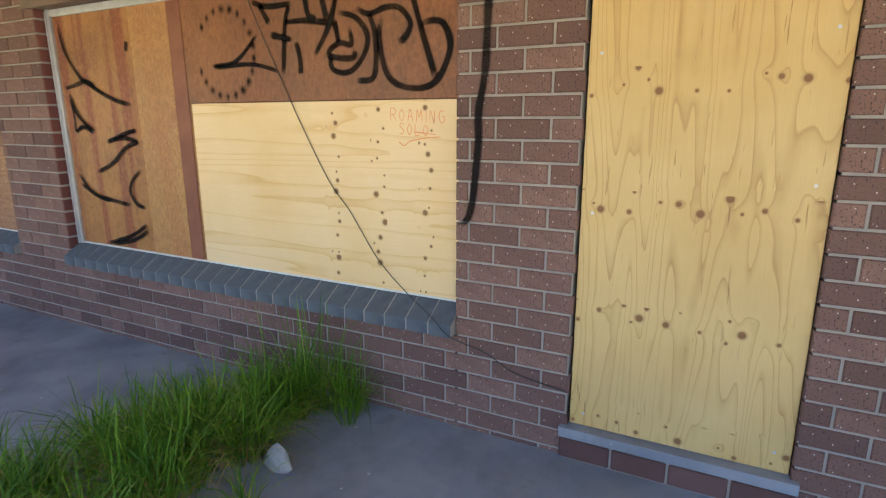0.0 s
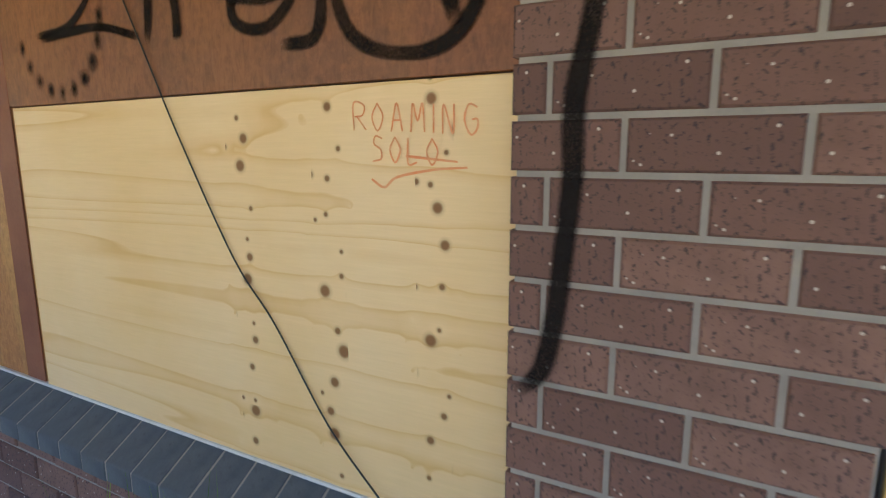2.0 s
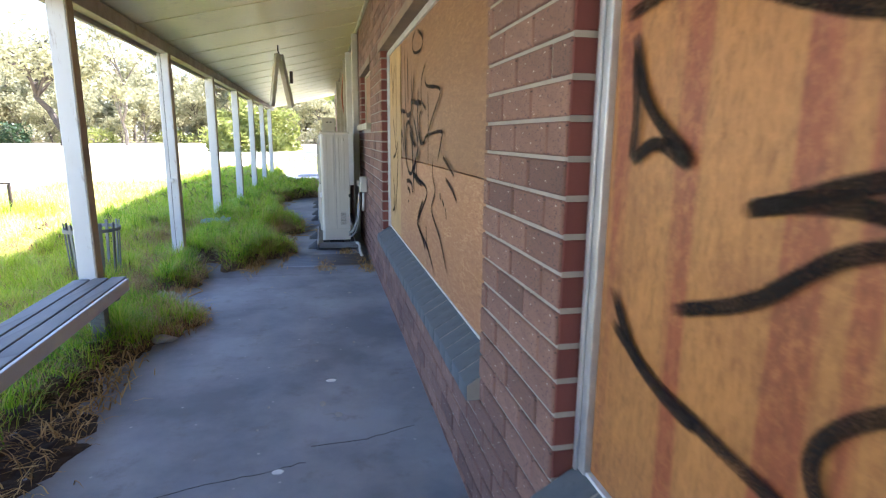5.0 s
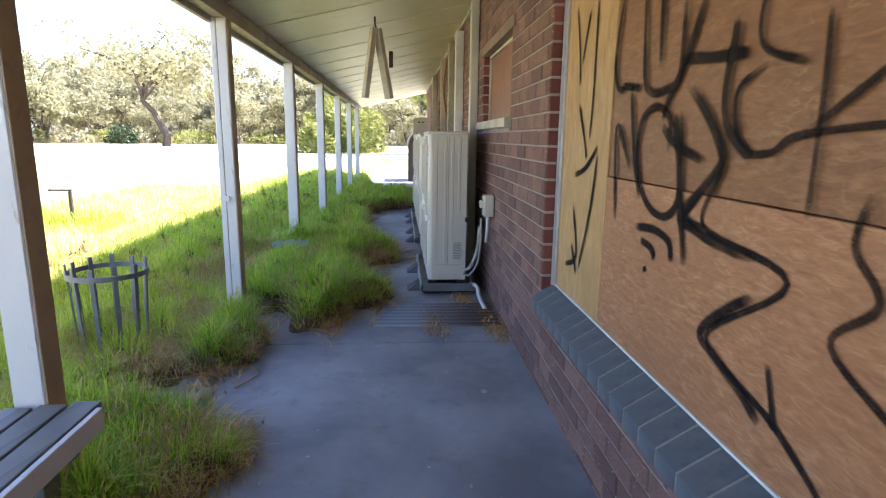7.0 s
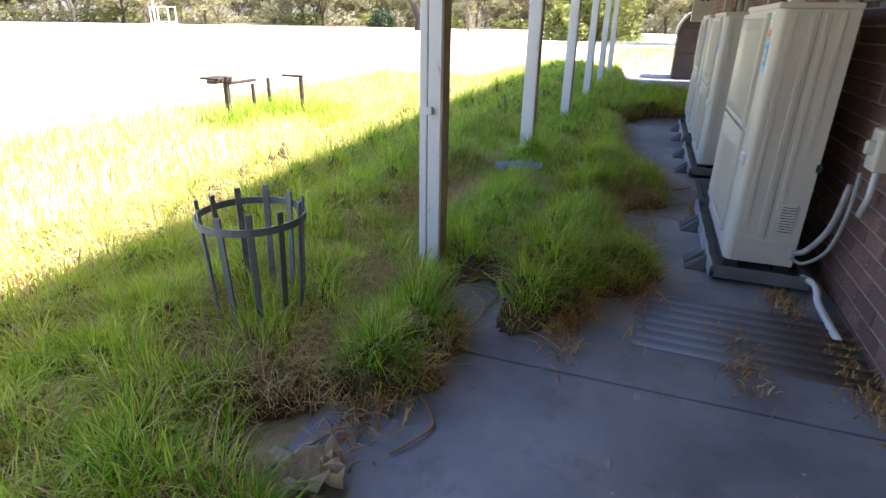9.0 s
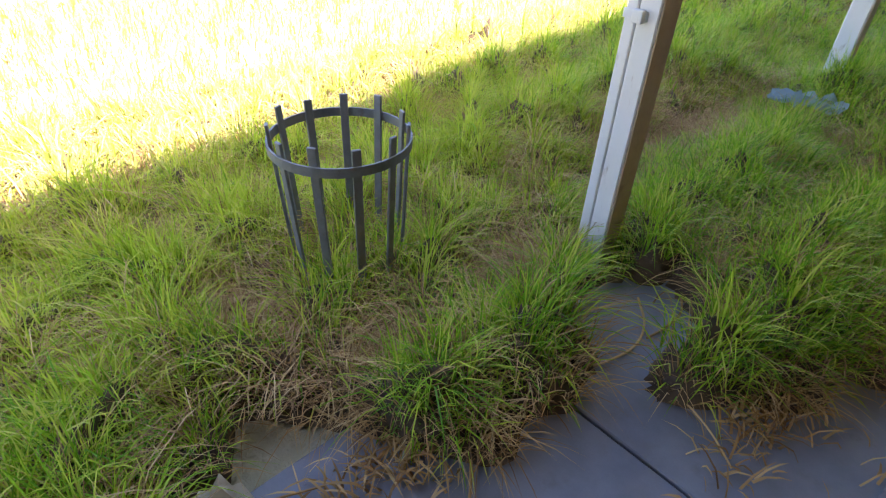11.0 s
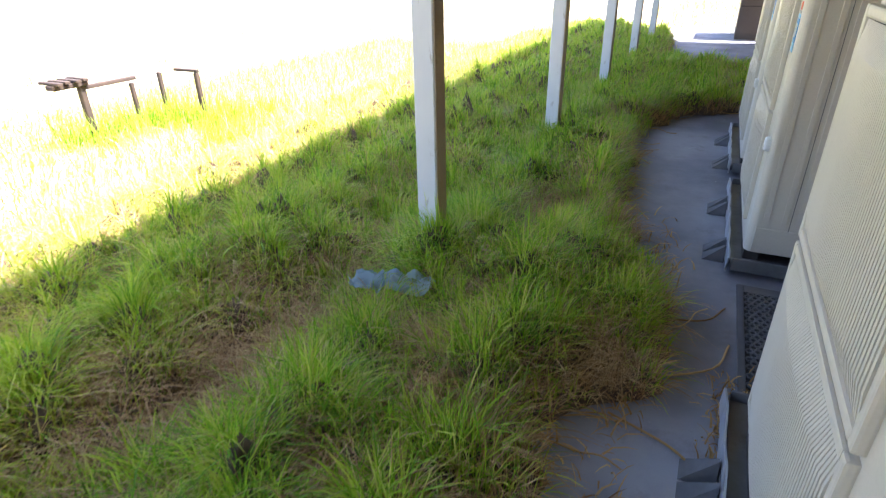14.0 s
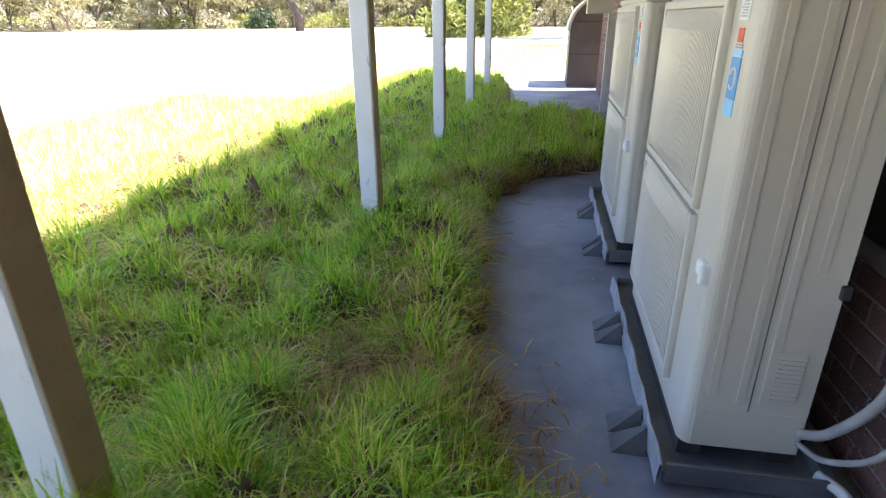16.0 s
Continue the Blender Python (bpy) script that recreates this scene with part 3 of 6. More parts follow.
for py in POST_Y[1:]:
    if abs(py - 8.86) > 0.01:
        copy_thing(first, pose(-1.985, py, 0))
    else:
        q = make_post((-1.985, py, 0), True)
        q["label"] = "white painted verandah post with a metal strap, in long grass"
        strap = boxes(((-0.068, -0.057, 0.885), (0.012, -0.049, 0.912)), ((-0.03, -0.075, 0.88), (0.005, -0.055, 0.917)), bevel=0.004)
        part("strap", strap, M["post"], q, "painted metal strap with a bolt")

# ---- boarded windows and door ----
def ribbon(bm, pts, width, x, cover):
    """A flat painted stroke on a board at depth x, through (y, z) points, thinning towards its edges."""
    line = smooth_path([(0, p[0], p[1]) for p in pts], 7)
    rows = []
    n = len(line)
    for i, p in enumerate(line):
        d = line[min(i + 1, n - 1)] - line[max(i - 1, 0)]
        side = Vector((0, -d.z, d.y)).normalized()
        u = i / (n - 1)
        end = min(1, 9 * u + 0.25, 9 * (1 - u) + 0.25)
        w = width * (0.75 + 0.25 * end) * (1 + 0.25 * noise.noise(p * 9)) * 0.5
        row = []
        for k, c in ((-1.5, 0.0), (-0.75, 1.0), (0.75, 1.0), (1.5, 0.0)):
            v = bm.verts.new((x, p.y + side.y * w * k, p.z + side.z * w * k))
            v[cover] = c * end
            row.append(v)
        rows.append(row)
    for a, b in zip(rows, rows[1:]):
        for k in range(3):
            bm.faces.new((a[k], a[k + 1], b[k + 1], b[k]))


def dabs(name, parent, spots, x, mat, label):
    """Round dabs of spray paint (y, z, half width, half height), thin at the rim."""
    bm = bmesh.new()
    cover = bm.verts.layers.float.new("cover")
    for i, (y, z, ry, rz) in enumerate(spots):
        mid = bm.verts.new((x, y, z))
        mid[cover] = 1.1
        rim = [bm.verts.new((x, y + ry * 1.35 * math.cos(a), z + rz * 1.35 * math.sin(a))) for a in np.linspace(0, 2 * math.pi, 13)[:-1]]
        for k in range(12):
            bm.faces.new((mid, rim[k], rim[(k + 1) % 12]))
    return part(name, bm, mat, parent, label)


def strokes(name, parent, lines, width, x, mat, label):
    bm = bmesh.new()
    cover = bm.verts.layers.float.new("cover")
    for i, line in enumerate(lines):
        ribbon(bm, line, width, x - 0.00025 * i, cover)
    return part(name, bm, mat, parent, label)


def sill(window, y0, y1):
    """Bricks laid on edge, sloping out under a window."""
    base = part("sill", boxes(((0.02, y0, 0.38), (0.20, y1, 0.50))), M["mortar"], window, "sloping slate-grey brick sill")
    n = round((y1 - y0) / 0.115)
    step = (y1 - y0) / n
    bm = bmesh.new()
    add_prism(bm, [(-0.045, 0.445), (-0.045, 0.505), (0.075, 0.578), (0.12, 0.578), (0.12, 0.445)], "y", 0.003, step - 0.003)
    bmesh.ops.bevel(bm, geom=bm.edges[:], offset=0.0025, segments=1, affect="EDGES")
    me = bpy.data.meshes.new("sill_brick")
    bmesh.ops.recalc_face_normals(bm, faces=bm.faces[:])
    bm.to_mesh(me)
    bm.free()
    me.materials.append(M["sill"])
    for i in range(n):
        ob = part("sill_brick", me, None, base)
        ob.matrix_basis = pose(0.001 * math.sin(i * 2.3), y0 + i * step, 0.001 * math.sin(i * 1.7))
    bed = bmesh.new()
    add_prism(bed, [(-0.0425, 0.448), (-0.0425, 0.5035), (0.075, 0.5752), (0.11, 0.5752), (0.11, 0.448)], "y", y0 + 0.002, y1 - 0.002)
    part("sill_mortar", bed, M["mortar"], base)


def window_shell(name, o, label, x=0.088):
    w = thing(name, (0, 0, 0), label, "window", kind="structure")
    y0, y1, z0, z1 = o
    sill(w, y0 + 0.003, y1 - 0.003)
    fr = part("window_frame", boxes(((x - 0.025, y1 - 0.055, 0.575), (x + 0.035, y1 - 0.012, z1 - 0.001)),
                                    ((x - 0.025, y0 + 0.004, z1 - 0.05), (x + 0.035, y1 - 0.057, z1 - 0.008)), bevel=0.004), M["alu"], w, "grey aluminium frame")
    part("frame_lip", boxes(((x - 0.034, y1 - 0.030, 0.575), (x - 0.0265, y1 - 0.016, z1 - 0.02)), bevel=0.002), M["alu"], fr)
    part("jamb_strip", boxes(((x - 0.030, y0 + 0.002, 0.59), (x - 0.0175, y0 + 0.011, z1 - 0.06)), bevel=0.002, seg=1), M["alu"], w, "thin aluminium strip at the jamb")
    part("flashing", boxes(((x - 0.022, y0 + 0.004, 0.579), (x - 0.004, y1 - 0.06, 0.588)), bevel=0.002), M["white_flash"], w, "white sealant line along the sill")
    part("lintel", boxes(((-0.012, y0 - 0.1, z1 - 0.006), (0.1, y1 + 0.1, z1 + 0.055)), bevel=0.004), M["lintel"], w, "brown timber lintel board")
    return w


w1 = window_shell("window_1", WIN1, "brick window opening boarded with new and graffiti-marked plywood")
X = 0.084
panel = part("new_board", boxes(((X - 0.012, 0.924, 0.586), (X + 0.004, 2.568, 1.474)), bevel=0.002, seg=1), M["ply_window"], w1, "fresh pale pine plywood sheet")
upper = part("graffiti_board", boxes(((X - 0.014, 0.924, 1.477), (X + 0.004, 2.58, 2.052)), bevel=0.002, seg=1), M["dark_board"], w1, "brown board with black graffiti")
left = part("side_board", boxes(((X - 0.004, 2.572, 0.586), (X + 0.012, 3.755, 2.052)), bevel=0.002, seg=1), M["board"], w1, "orange-brown board with black painted strokes")
part("batten", boxes(((X - 0.010, 2.59, 0.587), (X - 0.005, 2.698, 2.04)), bevel=0.002, seg=1), M["board_strip"], w1, "dark reddish batten")
part("light_strip", boxes(((X - 0.008, 2.70, 0.587), (X - 0.005, 3.03, 2.04)), bevel=0.002, seg=1), M["strip_board"], w1, "paler orange strip")
# black tag on the upper board
XG = X - 0.0165
tag = [[(2.07, 1.95), (1.97, 1.92), (1.81, 1.92)], [(1.83, 1.91), (1.86, 1.84), (1.89, 1.6)], [(2.02, 1.93), (1.96, 1.84)], [(1.96, 1.79), (1.82, 1.76)], [(1.86, 1.84), (1.74, 1.84), (1.6, 1.82)],
       [(1.54, 1.97), (1.6, 1.81), (1.69, 1.68)], [(1.8, 1.75), (1.78, 1.67), (1.78, 1.6)], [(1.74, 2.0), (1.72, 1.87), (1.67, 1.84)], [(1.65, 1.99), (1.61, 1.83)]]
tag_middle = [[(1.55, 1.86), (1.45, 1.83), (1.39, 1.75), (1.42, 1.66), (1.5, 1.6), (1.59, 1.62), (1.6, 1.7)], [(1.49, 1.8), (1.48, 1.72), (1.55, 1.73), (1.61, 1.68), (1.48, 1.66), (1.46, 1.7)],
        [(1.45, 1.87), (1.38, 1.84), (1.29, 1.86), (1.22, 1.85), (1.17, 1.79), (1.19, 1.74), (1.23, 1.71)], [(1.38, 1.84), (1.35, 1.75), (1.36, 1.58), (1.46, 1.56)]]
tag_end = [[(1.31, 1.83), (1.33, 1.74), (1.3, 1.6), (1.24, 1.54), (1.14, 1.52), (1.06, 1.54), (1.01, 1.6), (0.98, 1.69), (1.01, 1.77), (1.06, 1.79), (1.13, 1.78)], [(1.18, 1.97), (1.12, 1.77), (1.05, 1.56)], [(1.57, 1.83), (1.55, 1.73)]]
for group in (tag, tag_middle, tag_end):
    strokes("graffiti", upper, group, 0.026, XG, M["spray"], "black spray-painted tag")
ring_dots = [(2.275 + 0.20 * math.cos(a), 1.72 + 0.215 * math.sin(a), 0.021 + 0.004 * math.sin(5 * a), 0.026) for a in (radians(40 + 16.5 * i) for i in range(19))]
dabs("paint_dots", upper, ring_dots, XG, M["spray"], "ring of black paint dots")
strokes("graffiti", upper, [[(2.38, 1.66), (2.2, 1.68), (2.04, 1.80)], [(2.36, 1.65), (2.1, 1.66), (1.92, 1.62)]], 0.02, XG - 0.001, M["spray"], "faint black spray lines")
for group in ([[(3.70, 1.96), (3.66, 1.80), (3.56, 1.66), (3.46, 1.60), (3.25, 1.51), (3.07, 1.47)], [(3.72, 1.58), (3.60, 1.60), (3.49, 1.62), (3.40, 1.59)], [(3.68, 1.555), (3.62, 1.42), (3.47, 1.31)],
               [(3.66, 1.31), (3.58, 1.345), (3.48, 1.31)], [(3.67, 1.52), (3.655, 1.40), (3.66, 1.31)], [(3.06, 1.83), (3.07, 1.77)]],
              [[(3.36, 1.25), (3.20, 1.30), (3.06, 1.33)], [(3.35, 1.26), (3.18, 1.28), (3.06, 1.255)], [(3.06, 1.26), (3.19, 1.22), (3.32, 1.13), (3.50, 1.06)], [(3.70, 1.05), (3.58, 0.93), (3.38, 0.89), (3.20, 0.87)], [(3.69, 0.98), (3.52, 0.905), (3.40, 0.885)],
               [(3.06, 1.10), (3.16, 1.02), (3.19, 0.95), (3.14, 0.88), (3.06, 0.86)], [(3.49, 0.60), (3.24, 0.67), (3.06, 0.76)], [(3.44, 0.60), (3.22, 0.645), (3.06, 0.72)]]):
    strokes("graffiti", left, group, 0.024, X - 0.0125, M["spray"], "black painted strokes")
# small handwriting in faded orange marker
def letters(rows, x, parent, mat, label):
    """Handwriting: each letter is a few strokes on a unit cell."""
    shapes = {"R": [[(0, 0), (0, 1), (.6, .9), (.5, .55), (.05, .5)], [(.2, .5), (.7, 0)]], "O": [[(.3, 1), (0, .5), (.3, 0), (.6, .5), (.3, 1)]],
              "A": [[(0, 0), (.3, 1), (.6, 0)], [(.1, .4), (.5, .4)]], "M": [[(0, 0), (.1, 1), (.35, .4), (.6, 1), (.7, 0)]],
              "I": [[(.2, 0), (.2, 1)]], "N": [[(0, 0), (.05, 1), (.5, 0), (.55, 1)]],
              "G": [[(.6, .9), (.2, 1), (0, .5), (.3, 0), (.6, .2), (.6, .5), (.35, .5)]],
              "S": [[(.6, .9), (.2, 1), (.1, .7), (.5, .45), (.5, .1), (0, 0)]], "L": [[(0, 1), (0, 0), (.5, .05)]]}
    out = []
    for text, y, z, h, drop in rows:
        for ch in text:
            w = h * (0.45 if ch == "I" else 0.85)
            for s in shapes[ch]:
                out.append([(y - p[0] * w * 0.95, z + p[1] * h) for p in s])
            y -= w
            z += drop
    return strokes("handwriting", parent, out, 0.0024, x, mat, label)


letters([("ROAMING", 1.28, 1.385, 0.052, -0.002), ("SOLO", 1.235, 1.325, 0.048, -0.002)], X - 0.0135, panel, M["orange_mark"], "faded orange handwriting")
strokes("handwriting", panel, [[(1.16, 1.335), (1.05, 1.325)], [(1.24, 1.29), (1.21, 1.275), (1.18, 1.295), (1.10, 1.31), (1.03, 1.315)]], 0.0032, X - 0.0135, M["orange_mark"], "faded orange scribble")
w2 = window_shell("window_2", WIN2, "brick window opening boarded with aged orange plywood and graffiti")
part("old_board", boxes(((X - 0.014, 4.404, 0.588), (X + 0.004, 6.88, 1.20)), bevel=0.002, seg=1), M["ply_old"], w2, "aged orange plywood sheet")
up2 = part("old_board", boxes(((X - 0.006, 4.404, 1.203), (X + 0.012, 6.88, 2.052)), bevel=0.002, seg=1), M["ply_dark"], w2, "aged dark brown plywood sheet with black graffiti")
side2 = part("tan_board", boxes(((X - 0.012, 6.886, 0.588), (X + 0.004, 7.52, 2.052)), bevel=0.002, seg=1), M["ply_edge"], w2, "tan plywood strip board")
XG2 = X - 0.0165
word = [[(6.8, 1.9), (6.86, 1.67), (6.83, 1.55), (6.75, 1.52)], [(6.78, 1.54), (6.61, 1.52)], [(6.69, 1.53), (6.62, 1.28), (6.55, 1.15)],
        [(6.63, 1.95), (6.59, 1.58), (6.53, 1.5), (6.41, 1.5), (6.34, 1.54), (6.34, 1.8)], [(6.5, 1.9), (6.47, 1.55)], [(6.76, 1.05), (6.8, 1.39), (6.64, 1.24)]]
word_middle = [[(6.37, 1.31), (6.38, 1.41), (6.48, 1.45), (6.58, 1.41), (6.6, 1.28), (6.51, 1.15), (6.38, 1.11), (6.29, 1.16), (6.29, 1.28), (6.31, 1.43)],
               [(6.15, 1.22), (6.23, 1.13), (6.12, 1.11)], [(6.57, 1.05), (6.42, 1.06), (6.32, 1.04), (6.29, 0.98)], [(6.52, 1.01), (6.44, 1.0), (6.4, 0.97)], [(6.47, 0.93), (6.46, 0.91)]]
word_end = [[(6.43, 1.4), (6.4, 1.47), (6.32, 1.56), (6.22, 1.75)], [(6.43, 1.39), (6.32, 1.33), (6.17, 1.29)]]
scrawl = [[(6.16, 1.99), (6.29, 1.94), (6.27, 1.88), (6.16, 1.85), (5.97, 1.85), (5.95, 1.91), (6.16, 1.99)], [(5.83, 1.76), (5.96, 1.68), (5.96, 1.56), (5.8, 1.5)], [(5.86, 1.69), (5.8, 1.63), (5.44, 1.58), (5.61, 1.47), (5.79, 1.36)],
          [(5.93, 1.52), (6.04, 1.46), (6.0, 1.33), (5.89, 1.32), (5.79, 1.36), (5.41, 1.38), (5.41, 1.33), (5.51, 1.21)], [(5.76, 1.6), (5.75, 1.45), (5.75, 1.19)], [(6.12, 1.4), (6.07, 1.28), (6.13, 1.12), (5.78, 1.05), (6.06, 0.83), (5.76, 0.73), (5.53, 0.61)],
          [(5.6, 1.26), (5.62, 1.16), (5.55, 1.07), (5.64, 0.96), (5.41, 0.84), (5.22, 0.68)], [(5.81, 0.86), (5.76, 0.72)], [(5.36, 1.26), (5.23, 1.22), (5.11, 1.18)],
          [(5.3, 1.16), (5.16, 1.12), (5.05, 1.07)], [(5.42, 1.08), (5.4, 1.04)], [(5.36, 1.05), (5.32, 1.02)],
          [(5.29, 1.02), (5.26, 0.96)]]
word_large = [[(6.34, 1.58), (6.17, 1.56), (6.0, 1.55)], [(6.07, 1.64), (6.07, 1.59), (6.09, 1.48), (6.07, 1.39), (6.0, 1.33), (5.95, 1.31)], [(6.28, 1.5), (6.17, 1.42), (6.08, 1.32), (6.08, 1.28), (6.16, 1.21), (6.26, 1.13), (6.17, 1.1), (6.01, 1.08), (5.89, 1.08)], [(6.34, 1.42), (6.29, 1.26), (6.21, 0.98)], [(5.88, 0.99), (5.98, 0.93), (6.09, 0.83), (6.0, 0.79), (5.89, 0.75), (5.81, 0.71)]]
for group in (word, word_middle, word_end):
    strokes("graffiti", up2, group, 0.026, XG2, M["spray"], "black spray-painted tag")
strokes("graffiti", up2, scrawl, 0.017, XG2, M["spray"], "thin black spray scrawl")
strokes("graffiti", up2, word_large, 0.028, XG2 - 0.0025, M["spray"], "broad black spray-painted tag")
strokes("graffiti", side2, [[(7.39, 1.95), (7.32, 1.74), (7.29, 1.58)], [(7.19, 1.9), (7.28, 1.67)], [(7.1, 1.95), (7.1, 1.54), (7.12, 1.34)], [(7.29, 1.51), (7.18, 1.34), (7.14, 1.26)],
                            [(7.3, 1.18), (7.15, 1.22), (7.0, 1.32)], [(7.0, 1.3), (7.05, 1.05), (7.17, 0.75)], [(7.29, 1.04), (7.21, 0.81), (7.38, 0.73)], [(7.29, 0.86), (7.19, 0.72)]],
        0.024, XG2 + 0.002, M["spray"], "black painted strokes")

w3 = thing("window_3", (0, 0, 0), "small high window boarded with brown plywood", "window", kind="structure")
part("board", boxes(((0.07, WIN3[0] + 0.06, 1.50), (0.085, WIN3[1] - 0.05, 2.05)), bevel=0.002, seg=1), M["dark_board"], w3, "brown board")
part("window_frame", boxes(((0.055, WIN3[0] + 0.01, 1.50), (0.10, WIN3[0] + 0.055, 2.05)), ((0.055, WIN3[1] - 0.045, 1.50), (0.10, WIN3[1] - 0.01, 2.05)),
                           ((0.055, WIN3[0] + 0.01, 2.052), (0.10, WIN3[1] - 0.01, 2.075)), bevel=0.003, seg=1), M["beam"], w3, "cream frame")
part("window_sill", boxes(((-0.05, WIN3[0] - 0.06, 1.425), (0.12, WIN3[1] + 0.06, 1.49)), bevel=0.006), M["beam"], w3, "cream painted sill with a broken end")
part("lintel", boxes(((-0.012, WIN3[0] - 0.1, 2.074), (0.1, WIN3[1] + 0.1, 2.15)), bevel=0.004), M["lintel"], w3)
for name, o in (("window_5", WIN5), ("window_4", WIN4)):
    w = thing(name, (0, 0, 0), "boarded opening with cream frame in the brick wall", "window", kind="structure")
    # near-black board colour stands in for the shade behind the air conditioners
    part("board", boxes(((0.08, o[0] + 0.06, o[2] + 0.02), (0.10, o[1] - 0.06, o[3] - 0.06)), bevel=0.002, seg=1), M["shade_board"], w, "near-black board with shade put into its colour")
    part("frame", boxes(((0.03, o[0] + 0.01, o[2] + 0.01), (0.11, o[0] + 0.058, o[3] - 0.01)), ((0.03, o[1] - 0.058, o[2] + 0.01), (0.11, o[1] - 0.01, o[3] - 0.01)),
                         ((0.03, o[0] + 0.06, o[3] - 0.058), (0.11, o[1] - 0.06, o[3] - 0.01)), bevel=0.003, seg=1), M["beam"], w, "cream frame")

d1 = thing("door_1", (0, 0, 0), "doorway boarded with knotty pine plywood sheet", "door", kind="structure")
part("board", boxes(((0.022, -0.398, 0.145), (0.038, 0.396, 2.112)), bevel=0.002, seg=1), M["ply_door"], d1, "knotty yellow pine plywood")
part("door_frame", boxes(((0.042, 0.36, 0.145), (0.13, 0.398, 2.11)), ((0.042, -0.398, 0.145), (0.13, -0.36, 2.11)), ((0.042, -0.358, 2.08), (0.13, 0.358, 2.11)), bevel=0.002, seg=1), M["steel"], d1, "dark door frame")
part("threshold", boxes(((-0.03, -0.43, 0.098), (0.2, 0.43, 0.142)), bevel=0.005), M["concrete"], d1, "grey threshold strip")
for i in range(4):
    part("step_brick", boxes(((-0.028, -0.425 + i * 0.215, 0.006), (0.1, -0.22 + i * 0.215, 0.092)), bevel=0.005, seg=1), M["step_brick"], d1)
part("step_mortar", boxes(((-0.018, -0.42, 0.0), (0.1, 0.42, 0.097))), M["mortar"], d1)
for k, (ny, nz) in enumerate(((0.352, 1.62), (-0.35, 1.18), (0.352, 1.04), (-0.345, 0.22), (0.34, 0.2), (-0.35, 1.66))):
    part("screw", tube([(0.0205, ny, nz), (0.023, ny, nz)], 0.006, 8), M["alu"], d1)

# painted line down the pier
pl = thing("wall_paint_line", (0, 0, 0), "black spray line running down the brick pier", "graffiti", kind="structure")
strokes("paint_line", pl, [[(0.77, 2.5), (0.78, 2.0), (0.79, 1.64), (0.80, 1.53), (0.82, 1.42), (0.82, 1.3), (0.83, 1.18), (0.84, 1.08), (0.86, 0.99), (0.905, 0.94)]], 0.03, -0.0035, M["spray"], "black spray line")

# thin cable hanging across the window
cab = thing("hanging_cable", (0, 0, 0), "thin black cable hanging loose across the boarded window", "cable")
part("cable", tube(smooth_path([(-0.04, 2.24, 2.66), (-0.03, 2.17, 2.25), (0.045, 2.10, 2.02), (0.062, 1.999, 1.779), (0.064, 1.892, 1.559), (0.064, 1.794, 1.366), (0.064, 1.638, 1.094), (0.064, 1.518, 0.952), (0.062, 1.367, 0.736), (0.04, 1.20, 0.60), (-0.045, 1.02, 0.535), (-0.052, 0.93, 0.46), (-0.012, 0.776, 0.398), (-0.012, 0.624, 0.329), (-0.012, 0.41, 0.297)], 6), 0.0022, 6), M["cable"], cab, smooth=True)

